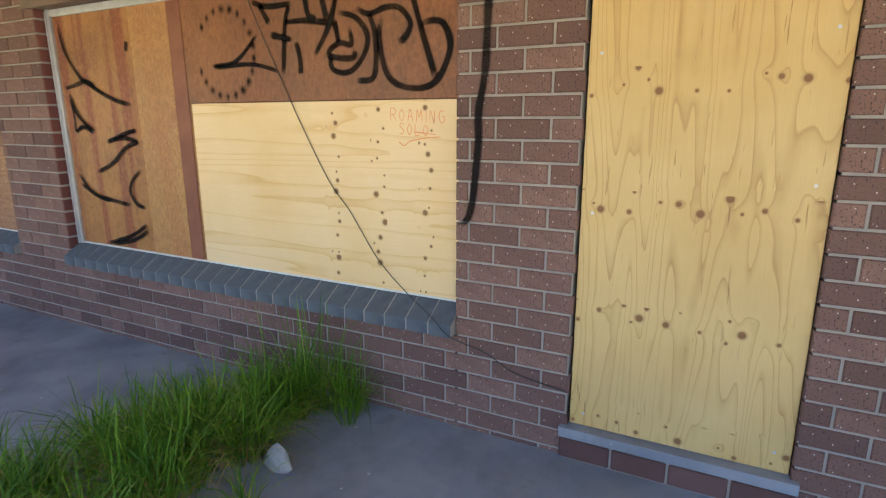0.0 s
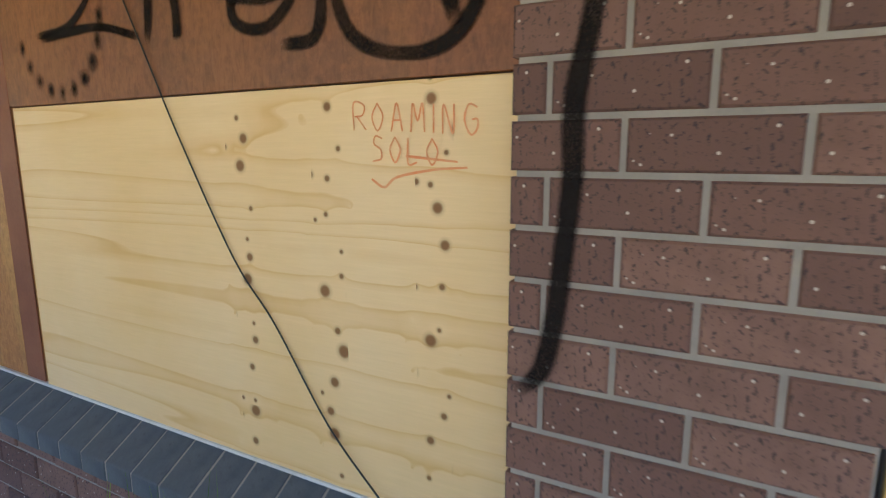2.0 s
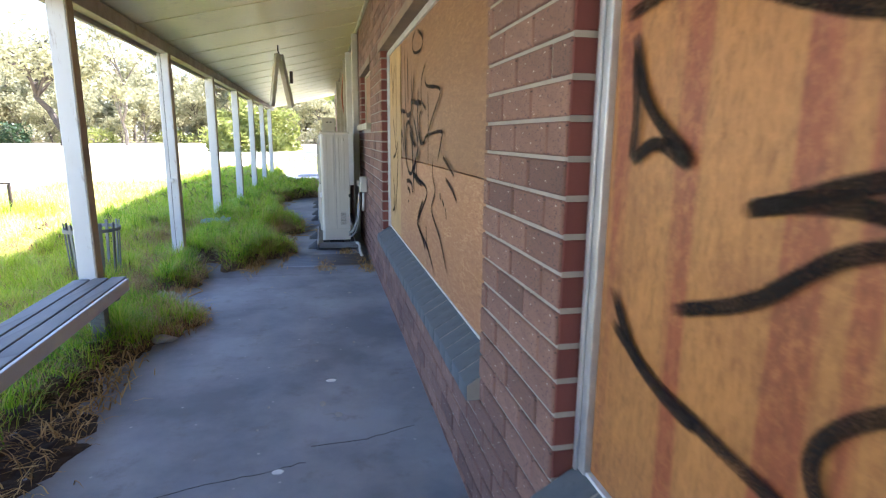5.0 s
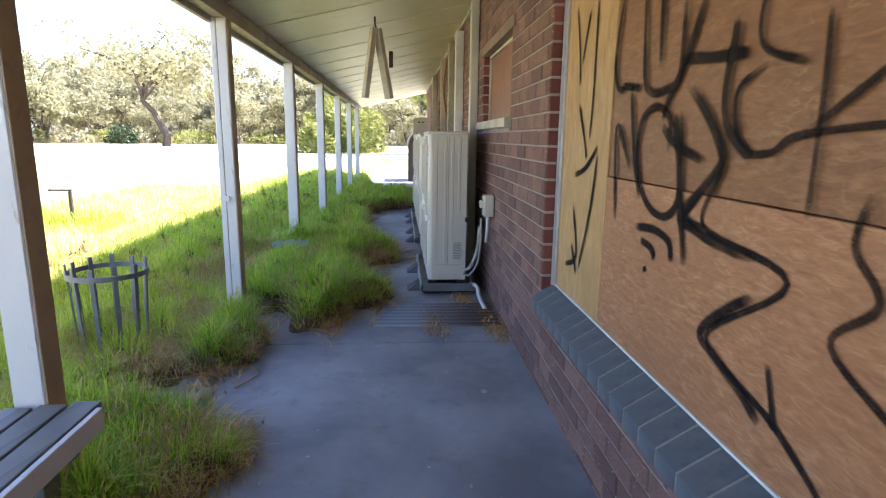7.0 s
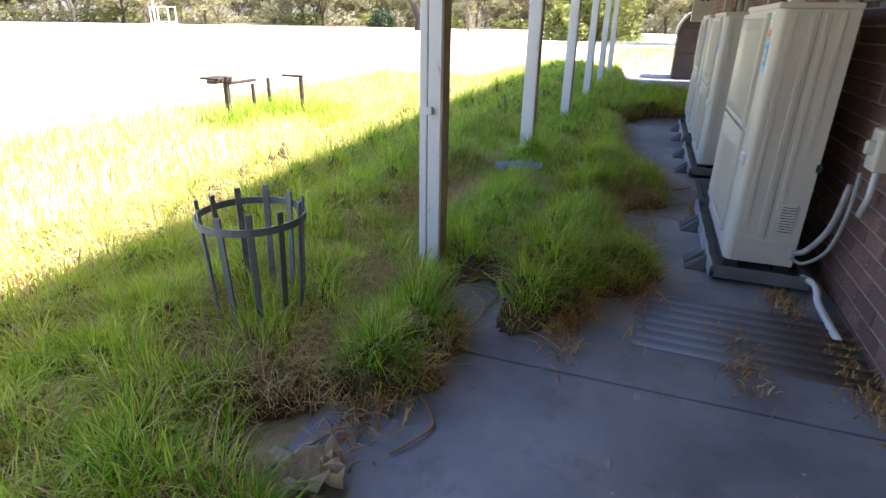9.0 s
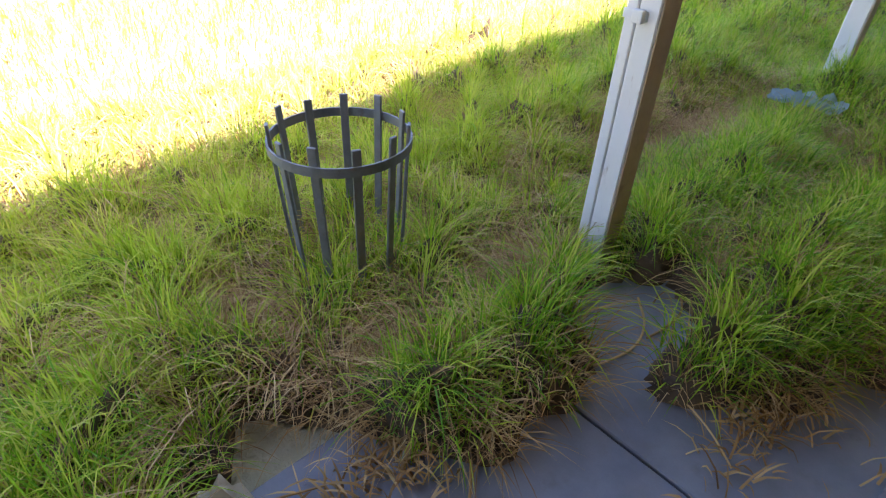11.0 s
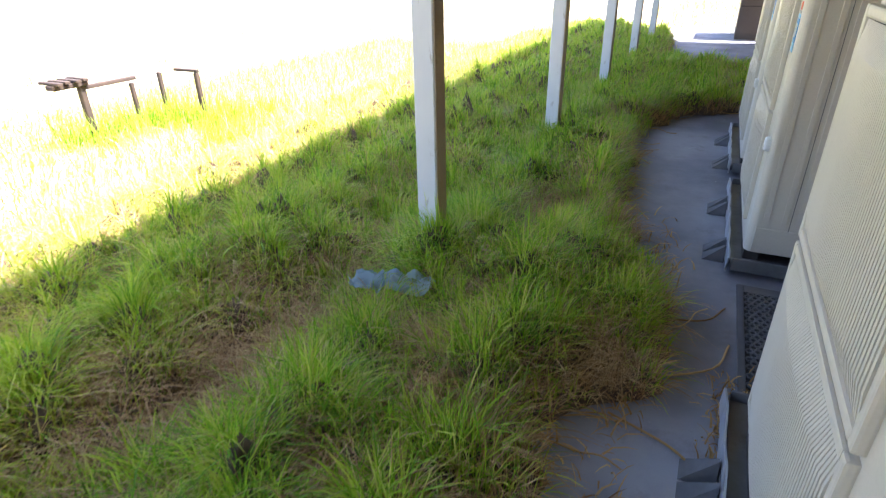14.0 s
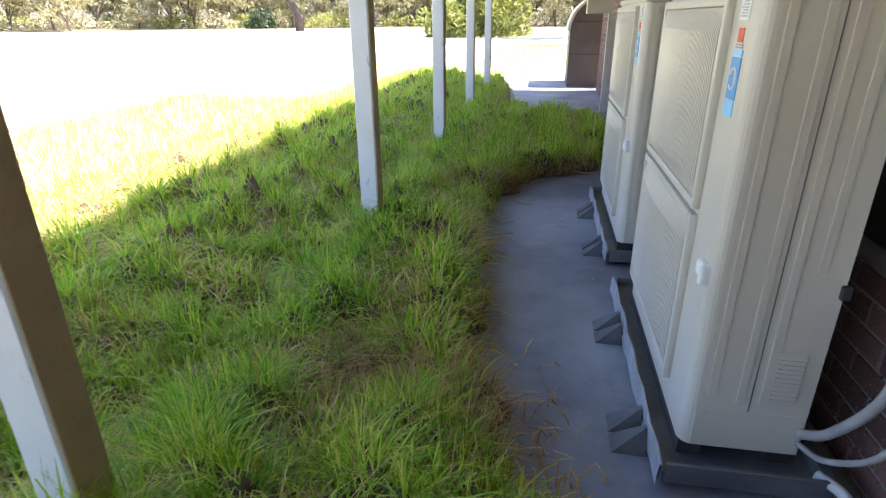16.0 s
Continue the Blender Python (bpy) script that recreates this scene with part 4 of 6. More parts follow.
# ---- outdoor units of the air conditioning ----
def make_ac(at):
    u = thing("air_conditioner", at, "tall ivory air conditioner with two fan grilles on a tray", "air conditioner", "outdoor units")
    W, D0, D1, Z0, Z1 = 1.05, -0.475, -0.145, 0.115, 1.375
    bm = bmesh.new()
    c = 0.04
    arc = [(c * (1 - math.sin(radians(a))), c * (1 - math.cos(radians(a)))) for a in range(0, 91, 15)]
    add_prism(bm, [(D1, 0.0), (D1, W)] + [(D0 + p, W - q) for p, q in arc] + [(D0 + p, q) for p, q in arc[::-1]], "z", Z0, Z1)
    part("body", bm, M["ac"], u)
    part("top_cover", boxes(((D0 - 0.006, -0.006, Z1 + 0.001), (D1 + 0.006, W + 0.006, Z1 + 0.028)), bevel=0.008), M["ac"], u)
    part("base_panel", boxes(((D0 + 0.03, -0.003, Z0 + 0.002), (D1 - 0.004, 0.002, Z0 + 0.135)), bevel=0.002, seg=1), M["ac"], u)
    part("seam", boxes(((-0.305, -0.0015, Z0), (-0.302, 0.002, Z1))), M["tray"], u, "dark panel seam")
    for xr, zr0, zr1 in ((-0.41, 0.30, 1.36), (-0.33, 0.28, 1.36), (-0.27, 0.28, 1.36), (-0.21, 0.70, 1.36)):
        part("rib", boxes(((xr - 0.012, -0.0035, zr0), (xr + 0.012, 0.002, zr1)), bevel=0.0025), M["ac"], u)
    vent = part("vent", boxes(((-0.262, -0.004, 0.30), (-0.186, 0.002, 0.455)), bevel=0.002, seg=1), M["ac"], u)
    bm = bmesh.new()
    for k in range(10):
        z = 0.309 + k * 0.0146
        add_prism(bm, [(-0.012, z), (-0.004, z + 0.010), (-0.004, z)], "x", -0.256, -0.192)
    part("louvres", bm, M["ac"], vent)
    bm = bmesh.new()
    for k in range(10):
        z = 0.3065 + k * 0.0146
        add_box(bm, (-0.256, -0.006, z - 0.002), (-0.192, -0.0035, z + 0.002))
    part("louvre_gaps", bm, M["ac_dark"], vent)
    h = part("handle", boxes(((D0 - 0.022, 0.02, 0.63), (D0 + 0.035, 0.075, 0.695)), bevel=0.014, seg=3), M["sticker"], u, "white recessed handle")
    part("handle_slot", boxes(((D0 - 0.024, 0.032, 0.635), (D0 - 0.018, 0.064, 0.66)), bevel=0.002, seg=1), M["ac"], h)
    part("hook", boxes(((D1 - 0.012, -0.012, 0.63), (D1 + 0.012, 0.02, 0.67)), bevel=0.003, seg=1), M["ac_dark"], u, "dark hand slot at the back edge")
    # front: two bulged fan guards with fine bars
    for z0, z1 in ((0.205, 0.775), (0.79, 1.36)):
        y0, y1 = 0.20, 1.03
        f = part("fan_guard", boxes(((D0 - 0.004, y0 + 0.03, z0 + 0.03), (D0 - 0.001, y1 - 0.03, z1 - 0.03))), M["ac_dark"], u, "dark fan opening")
        for a, b in (((y0, z0), (y0 + 0.028, z1)), ((y1 - 0.028, z0), (y1, z1)), ((y0 + 0.028, z1 - 0.028), (y1 - 0.028, z1)), ((y0 + 0.028, z0), (y1 - 0.028, z0 + 0.028))):
            part("guard_frame", boxes(((D0 - 0.022, *a), (D0 + 0.002, *b)), bevel=0.007), M["ac"], f, "ivory frame side")
        n = 64
        for k in range(n):
            bm = bmesh.new()
            yy = y0 + 0.031 + k * (y1 - y0 - 0.062) / n
            bulge = 0.022 + 0.022 * math.sin(math.pi * (k + 0.5) / n) ** 0.7
            add_prism(bm, [(D0 - 0.016, z0 + 0.03), (D0 - bulge, z0 + 0.09), (D0 - bulge, z1 - 0.09), (D0 - 0.016, z1 - 0.03), (D0 - 0.008, z1 - 0.034), (D0 - 0.008, z0 + 0.034)], "y", yy, yy + 0.0095)
            part("guard_bar", bm, M["ac"], f)
    # stickers on the service panel
    st = part("blue_label", boxes(((D0 - 0.0025, 0.075, 1.115), (D0 + 0.001, 0.145, 1.215))), M["blue"], u, "blue information sticker")
    part("label_mark", tube([(D0 - 0.0035, 0.11 + 0.02 * math.cos(a), 1.165 + 0.026 * math.sin(a)) for a in np.linspace(0.3, 5.6, 14)], 0.003, 5), M["sticker"], st)
    part("label_band", boxes(((D0 - 0.003, 0.075, 1.075), (D0 + 0.001, 0.145, 1.112))), M["sky_blue"], u)
    part("label_band", boxes(((D0 - 0.003, 0.075, 1.218), (D0 + 0.001, 0.145, 1.233))), M["sky_blue"], u)
    wl = part("white_label", boxes(((D0 - 0.0025, 0.075, 1.30), (D0 + 0.001, 0.145, 1.362))), M["sticker"], u, "white rating label")
    part("label_text", boxes(*[((D0 - 0.0035, 0.083, 1.308 + 0.0065 * i), (D0 - 0.002, 0.135 - 0.008 * (i % 3), 1.3105 + 0.0065 * i)) for i in range(7)]), M["grey_ink"], wl)
    part("red_mark", boxes(((D0 - 0.0025, 0.09, 1.250), (D0 + 0.001, 0.13, 1.283))), M["red_ink"], u, "small red emblem shape")
    part("label_text", boxes(*[((D0 - 0.0025, 0.083, 1.237 + 0.006 * i), (D0 + 0.001, 0.137, 1.240 + 0.006 * i)) for i in range(2)]), M["grey_ink"], u)
    # tray, rails and wedge feet
    tray = part("tray", boxes(((-0.525, -0.07, 0.055), (-0.06, W + 0.15, 0.062)), ((-0.09, -0.07, 0.03), (-0.06, W + 0.15, 0.10)),
                              ((-0.52, -0.082, 0.03), (-0.06, -0.07, 0.10)), ((-0.52, W + 0.15, 0.03), (-0.06, W + 0.162, 0.10)), bevel=0.002, seg=1), M["tray"], u, "dark galvanised drip tray")
    bm = bmesh.new()
    n = 14
    for i in range(n):
        y0, y1 = -0.085 + (W + 0.25) * i / n, -0.085 + (W + 0.25) * (i + 1) / n
        b0, b1 = 0.003 * math.sin(2.1 * i), 0.003 * math.sin(2.1 * (i + 1))
        v = [bm.verts.new(p) for p in ((-0.545 + b0, y0, 0.02), (-0.545 + b1, y1, 0.02), (-0.54 + b1 * 1.5, y1, 0.098), (-0.54 + b0 * 1.5, y0, 0.098),
                                       (-0.537 + b0, y0, 0.02), (-0.537 + b1, y1, 0.02), (-0.532 + b1 * 1.5, y1, 0.098), (-0.532 + b0 * 1.5, y0, 0.098))]
        for f in ((0, 1, 2, 3), (7, 6, 5, 4), (3, 2, 6, 7), (0, 4, 5, 1)):
            bm.faces.new([v[k] for k in f])
    bmesh.ops.remove_doubles(bm, verts=bm.verts[:], dist=0.0005)
    part("front_rail", bm, M["zinc"], u, "bent galvanised edge strip")
    for fy in (0.15, 0.82):
        foot = bmesh.new()
        for dy in (-0.052, 0.048):
            v = [foot.verts.new(p) for p in ((-0.548, fy + dy - 0.049, 0.0), (-0.548, fy + dy + 0.049, 0.0), (-0.548, fy + dy + 0.008, 0.085), (-0.548, fy + dy - 0.008, 0.085), (-0.655, fy + dy - 0.045, 0.0), (-0.655, fy + dy + 0.045, 0.0))]
            for f in ((0, 1, 2, 3), (4, 0, 3), (5, 2, 1), (4, 3, 2, 5), (0, 4, 5, 1)):
                foot.faces.new([v[k] for k in f])
        add_box(foot, (-0.544, fy - 0.09, 0.0), (-0.07, fy + 0.09, 0.055))
        part("foot", foot, M["rubber"], u, "dark rubber wedge foot")
    add = bmesh.new()
    add_box(add, (-0.47, 0.02, 0.062), (-0.40, W - 0.02, 0.118))
    add_box(add, (-0.22, 0.02, 0.062), (-0.15, W - 0.02, 0.118))
    part("base_rail", add, M["ac_dark"], u)
    # pipes at the back corner
    part("pipe", tube(smooth_path([(-0.16, -0.01, 0.20), (-0.11, -0.05, 0.24), (-0.06, -0.12, 0.40), (-0.045, -0.16, 0.62)], 6), 0.015, 8), M["lag"], u, "wrapped refrigerant pipe", True)
    part("pipe", tube(smooth_path([(-0.16, -0.015, 0.17), (-0.12, -0.09, 0.18), (-0.07, -0.20, 0.30), (-0.05, -0.25, 0.50), (-0.05, -0.25, 0.70)], 6), 0.009, 8), M["lag"], u, "grey flexible conduit", True)
    part("drain_pipe", tube(smooth_path([(-0.10, -0.04, 0.085), (-0.06, -0.10, 0.085), (-0.05, -0.16, 0.07), (-0.05, -0.24, 0.03), (-0.05, -0.58, 0.025)], 5), 0.017, 8), M["pvc"], u, "white drain pipe", True)
    return u


ac = make_ac((-0.045, 9.475, 0))
for ay in (11.845, 13.49):
    q = copy_thing(ac, pose(-0.045, ay, 0))
copy_box = thing("isolator_box", (0, 9.20, 0.70), "ivory electrical isolator box on the brick wall", "electrical box", "isolators")
part("box", boxes(((-0.085, -0.06, 0.02), (-0.004, 0.06, 0.20)), bevel=0.012, seg=3), M["ac"], copy_box)
part("switch", boxes(((-0.115, -0.02, 0.09), (-0.08, 0.02, 0.15)), bevel=0.006), M["ac"], copy_box)
part("conduit", tube([(-0.045, 0.0, 0.02), (-0.045, 0.0, -0.1), (-0.05, 0.03, -0.2)], 0.014, 8), M["pvc"], copy_box, "", True)
trunk = thing("pipe_cover", (0, 11.72, 0), "white metal pipe cover on the wall", "pipe cover")
part("cover", boxes(((-0.10, -0.06, 0.59), (-0.004, 0.06, 2.60)), bevel=0.006), M["pvc"], trunk)

# downpipe and loose trims on the wall
dp = thing("downpipe", (0, 10.32, 0), "cream metal downpipe on the brick wall", "downpipe")
part("pipe", boxes(((-0.085, -0.05, 0.05), (-0.006, 0.05, 2.64)), bevel=0.01, seg=3), M["cream"], dp)
part("bracket", boxes(((-0.09, -0.06, 1.9), (-0.003, 0.06, 1.93))), M["cream"], dp)
for py, w in ((12.75, 0.1), (14.35, 0.08), (16.9, 0.12)):
    q = thing("wall_post", (0, py, 0), "cream painted timber post against the wall", "post", "wall posts")
    part("post", boxes(((-0.10, -w / 2, 0.0), (-0.004, w / 2, 2.64)), bevel=0.005), M["beam"], q)
lc = thing("loose_cable", (0, 13.4, 0), "orange cable looping down the wall from the ceiling", "cable")
part("cable", tube(smooth_path([(-0.03, 0.0, 2.64), (-0.06, 0.3, 2.45), (-0.08, 0.5, 2.1), (-0.06, 0.2, 1.75), (-0.03, 0.0, 1.62)], 6), 0.012, 6), M["orange_cable"], lc, "", True)
eb = thing("meter_box", (-0.12, 19.2, 0), "cream electrical meter box on a post", "meter box")
part("box", boxes(((-0.34, -0.1, 1.35), (0.02, 0.12, 1.85)), bevel=0.01), M["cream"], eb)
part("support", boxes(((-0.03, -0.02, 0.0), (0.07, 0.08, 1.35))), M["cream"], eb)
for bx in (-0.22, -0.12):
    part("box_hole", boxes(((bx, -0.104, 1.72), (bx + 0.06, -0.099, 1.75))), M["ac_dark"], eb)

# broken light fitting hanging from the verandah ceiling
hl = thing("hanging_light_batten", (-1.0, 10.35, 2.46), "broken light batten hanging in two pieces from the ceiling", "light fitting")
part("hook", tube([(0, 0, 0.01), (0.0, 0.01, -0.06), (0.015, 0.0, -0.10)], 0.008, 6), M["rust"], hl)
for nm, a, b in (("batten", (-0.01, 0.0, -0.09), (-0.10, -0.04, -0.74)), ("batten", (0.02, 0.0, -0.10), (0.13, 0.10, -0.74))):
    va, vb = Vector(a), Vector(b)
    bm = boxes(((-0.042, -0.024, 0), (0.042, 0.024, (vb - va).length)), bevel=0.004)
    o = part(nm, bm, M["beam"], hl, "weathered cream batten piece")
    o.matrix_basis = look(va, vb) @ pose(0, 0, 0, 180, 0, 0)
part("lamp_holder", boxes(((0.13, 0.0, -0.45), (0.17, 0.04, -0.30)), bevel=0.008), M["rust"], hl)

# bench between the posts
be = thing("bench", (-1.9, 0, 0), "weathered grey timber slat bench fixed between posts", "bench")
for k, xk in enumerate((-0.115, -0.015, 0.085)):
    part("slat", boxes(((xk - 0.044, 4.2, 0.415), (xk + 0.044, 6.52 + 0.02 * (k - 1), 0.45)), bevel=0.005), M["wood_grey"], be)
part("edge_board", boxes(((0.132, 4.2, 0.37), (0.152, 6.50, 0.445)), bevel=0.004), M["post"], be, "white painted edge board")
for yk in (4.35, 6.36):
    part("bearer", boxes(((-0.14, yk - 0.03, 0.34), (0.13, yk + 0.03, 0.413)), bevel=0.004), M["wood_grey"], be)
    part("leg", boxes(((-0.03, yk - 0.04, -0.05), (0.05, yk + 0.04, 0.34)), bevel=0.004), M["wood_grey"], be)

# ring of steel bars round a lost sapling
tg = thing("tree_guard", (-2.52, 8.11, 0), "grey steel tree guard ring with upright flat bars in grass", "tree guard")
bm = bmesh.new()
rows = []
for k in range(40):
    a = 2 * math.pi * k / 40
    rows.append([bm.verts.new((r * math.cos(a), r * math.sin(a), z)) for r, z in ((0.217, 0.512), (0.223, 0.512), (0.223, 0.542), (0.217, 0.542))])
for a, b in zip(rows, rows[1:] + rows[:1]):
    for k in range(4):
        bm.faces.new((a[k], a[(k + 1) % 4], b[(k + 1) % 4], b[k]))
part("ring", bm, M["steel"], tg)
for k in range(11):
    a = 2 * math.pi * k / 11 + 0.2
    bar = part("bar", boxes(((-0.005, -0.0135, -0.05), (0.005, 0.0135, 0.60 - 0.008 * (k % 3))), bevel=0.002, seg=1), M["steel"], tg)
    bar.matrix_basis = pose(0.180 * math.cos(a), 0.180 * math.sin(a), 0) @ pose(0, 0, 0, 0, 0, math.degrees(a)) @ pose(0, 0, 0, 0, 3.2, 0)

# sheet, mat and litter on the slab
cs = thing("corrugated_sheet", (0, 0, 0), "grey corrugated sheet lying flat on the slab", "metal sheet")
n = 56
top, faces = [], []
for i in range(n + 1):
    y = 8.56 + 0.54 * i / n
    z = 0.0135 - 0.0105 * math.cos(2 * math.pi * i / 8)
    sk = 0.06 * (i / n)
    top += [(-0.95 + sk, y, z), (-0.03, y - 0.03 + sk * 0.5, z), (-0.95 + sk, y, z - 0.003), (-0.03, y - 0.03 + sk * 0.5, z - 0.003)]
for i in range(n):
    a, b = 4 * i, 4 * i + 4
    faces += [(a, a + 1, b + 1, b), (a + 2, b + 2, b + 3, a + 3), (a, b, b + 2, a + 2), (a + 1, a + 3, b + 3, b + 1)]
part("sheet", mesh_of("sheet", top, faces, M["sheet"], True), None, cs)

mt = thing("rubber_mat", (0, 0, 0), "black rubber mat with rows of round holes on the slab", "mat")
verts, faces = [], []
def cell(x, y, s, r, z):
    b = len(verts)
    ring = [(x + r * math.cos(a), y + r * math.sin(a)) for a in (math.pi / 4 * k + math.pi / 8 for k in range(8))]
    out = [(x + s * c / max(abs(c), abs(d)), y + s * d / max(abs(c), abs(d))) for c, d in ((math.cos(math.pi / 4 * k + math.pi / 8), math.sin(math.pi / 4 * k + math.pi / 8)) for k in range(8))]
    verts.extend([(*p, z) for p in ring] + [(*p, z) for p in out] + [(*p, z - 0.011) for p in ring])
    for k in range(8):
        j = (k + 1) % 8
        faces.append((b + k, b + 8 + k, b + 8 + j, b + j))
        faces.append((b + k, b + j, b + 16 + j, b + 16 + k))
for i in range(28):
    for j in range(14):
        cell(-0.485 + j * 0.032 + (0.016 if i % 2 else 0), 10.80 + i * 0.0285, 0.0162, 0.0105, 0.0155)
part("perforation", mesh_of("holes", verts, faces, M["mat"]), None, mt)
part("border", boxes(((-0.53, 10.74, 0.001), (-0.50, 11.66, 0.014)), ((-0.02, 10.74, 0.001), (0.0, 11.66, 0.014)), ((-0.499, 10.74, 0.001), (-0.021, 10.785, 0.014)), ((-0.499, 11.59, 0.001), (-0.021, 11.66, 0.014)), bevel=0.004), M["mat"], mt)
part("backing", boxes(((-0.50, 10.78, 0.001), (-0.02, 11.6, 0.004))), M["ac_dark"], mt)


def crumple(name, at, size, mat, label, cat, seed, n=14, lift=0.08, rz=0.0):
    """A crumpled sheet with thickness, lying on the ground."""
    t = thing(name, at, label, cat, rz=rz)
    bm = bmesh.new()
    grid = []
    for i in range(n):
        row = []
        for j in range(n):
            u, v = i / (n - 1) - 0.5, j / (n - 1) - 0.5
            p = Vector((u * 5 + seed, v * 5, seed * 1.7))
            z = lift * (abs(noise.noise(p)) * 1.4 + 0.5 * abs(noise.noise(p * 2.7)) + 0.12)
            row.append(bm.verts.new((u * size[0] * (1 + 0.25 * noise.noise(p * 0.7)), v * size[1] * (1 + 0.35 * noise.noise(p * 0.9 + Vector((3, 0, 0)))), z)))
        grid.append(row)
    for i in range(n - 1):
        for j in range(n - 1):
            bm.faces.new((grid[i][j], grid[i + 1][j], grid[i + 1][j + 1], grid[i][j + 1]))
    bmesh.ops.solidify(bm, geom=bm.faces[:], thickness=0.003)
    part("sheet", bm, mat, t)
    return t


crumple("paper_bag", (-1.86, 7.36, 0.004), (0.27, 0.19), M["paper"], "crumpled tan paper bag on the slab edge", "paper bag", 2.3, n=10, lift=0.11, rz=25)
crumple("blue_cloth", (-1.95, 10.71, 0.16), (0.38, 0.13), M["cloth"], "crumpled pale blue cloth lying in the grass", "cloth", 5.1, lift=0.08, rz=12)


def rock(name, at, size, label, seed):
    bm = bmesh.new()
    bmesh.ops.create_icosphere(bm, subdivisions=2, radius=1.0)
    for v in bm.verts:
        k = 1 + 0.35 * noise.noise(v.co * 1.6 + Vector((seed, 0, 0)))
        v.co = Vector((v.co.x * size[0] * k, v.co.y * size[1] * k, max(-0.2 * size[2], v.co.z * size[2] * k)))
    ob = part(name, bm, M["stone"])
    ob.matrix_basis = pose(*at)
    return tagged(ob, label, "stone")


rock("concrete_lump", (-0.63, 1.41, 0.025), (0.035, 0.06, 0.085), "broken grey concrete lump beside the grass", 1.0)
rock("stone", (-1.58, 6.48, 0.02), (0.085, 0.045, 0.035), "pale stone at the edge of the grass", 4.0)
tagged(part("plastic_chip", boxes(((-1.888, 8.59, 0.004), (-1.848, 8.612, 0.02)), bevel=0.005), M["chip"]), "small white plastic chip on the slab", "litter")
for k in range(16):
    px, py = -0.3 - 1.1 * rng.random(), 4.2 + 4 * rng.random()
    s = 0.006 + 0.014 * rng.random() ** 2
    ob = rock("litter_flake", (px, py, 0.001), (s, s * 1.8, 0.003), "small pale flake of plaster on the slab", float(k))

# arched store at the end of the building
ar = thing("arched_store", (0, 22.3, 0), "dark brown arched-top cabinet with a pale rim, beside the path", "store")
def arch_outline(r, flat):
    pts = [(-0.55 - r, 0.0)]
    for k in range(11):
        a = math.pi - math.pi / 2 * k / 10
        pts.append((0.10 + (0.65 + r) * math.cos(a), 1.05 + (0.62 + r) * math.sin(a)))
    return pts + [(1.2, 1.67 + r), (1.2, 0.0)]


bm = bmesh.new()
add_prism(bm, arch_outline(0, 0), "y", 0.08, 1.3)
part("body", bm, M["arch"], ar)
bm = bmesh.new()
o, i2 = arch_outline(0.05, 0), arch_outline(0.002, 0)
for a in range(1, len(o) - 2):
    q = [o[a], o[a + 1], i2[a + 1], i2[a]]
    add_prism(bm, q, "y", 0.0, 1.32)
part("rim", bm, M["cream"], ar, "pale curved rim")
part("panel_joint", boxes(((-0.54, 0.074, 0.62), (1.19, 0.081, 0.635)), ((-0.47, 0.074, 1.22), (1.19, 0.081, 1.235))), M["ac_dark"], ar)

# broken table frames and a stand in the field
t = thing("table_frame", (-6.02, 12.42, -0.04), "charred frame of a broken outdoor table in the field", "table frame", "table frames")
part("leg", boxes(((-0.03, -0.25, 0), (0.03, -0.195, 0.56)), bevel=0.006, seg=1), M["rust"], t)
part("leg", boxes(((-0.02, 0.27, 0), (0.02, 0.31, 0.50)), bevel=0.006, seg=1), M["rust"], t)
part("rail", boxes(((-0.03, -0.20, 0.525), (0.03, 0.34, 0.56)), bevel=0.006, seg=1), M["rust"], t)
part("rail", boxes(((-0.06, -0.50, 0.562), (0.06, -0.17, 0.605)), bevel=0.008, seg=1), M["rust"], t, "burnt end of the rail")
for j in range(4):
    part("slat_stub", boxes(((-0.16, -0.49 + 0.085 * j, 0.607), (0.12 - 0.03 * (j % 2), -0.44 + 0.085 * j, 0.632)), bevel=0.004, seg=1), M["rust"], t)
t = thing("table_frame", (-5.76, 13.05, -0.04), "charred leg frame of a broken table in the field", "table frame", "table frames")
part("leg", boxes(((-0.28, -0.02, 0), (-0.24, 0.02, 0.55)), bevel=0.006, seg=1), M["rust"], t)
part("leg", boxes(((0.25, -0.025, 0), (0.295, 0.02, 0.575)), bevel=0.006, seg=1), M["rust"], t)
part("rail", boxes(((-0.02, -0.022, 0.577), (0.30, 0.022, 0.605)), bevel=0.006, seg=1), M["rust"], t)
sd = thing("field_stand", (-30, 35.7, -0.04), "white metal seat stand with a pole in the field", "stand")
for sx in (-0.7, 0.7):
    for sy in (-0.3, 0.3):
        part("leg", tube([(sx, sy, 0), (sx, sy, 1.75)], 0.04, 6), M["post"], sd)
for a, b in (((-0.75, -0.33, 1.7), (0.75, -0.27, 1.76)), ((-0.75, 0.27, 1.7), (0.75, 0.33, 1.76))):
    part("rail", boxes((a, b)), M["post"], sd)
part("seat", boxes(((-0.75, -0.33, 0.85), (0.75, 0.33, 0.91))), M["post"], sd)
part("pole", tube([(-0.7, 0, 0), (-0.7, 0, 5.0)], 0.05, 6), M["post"], sd)

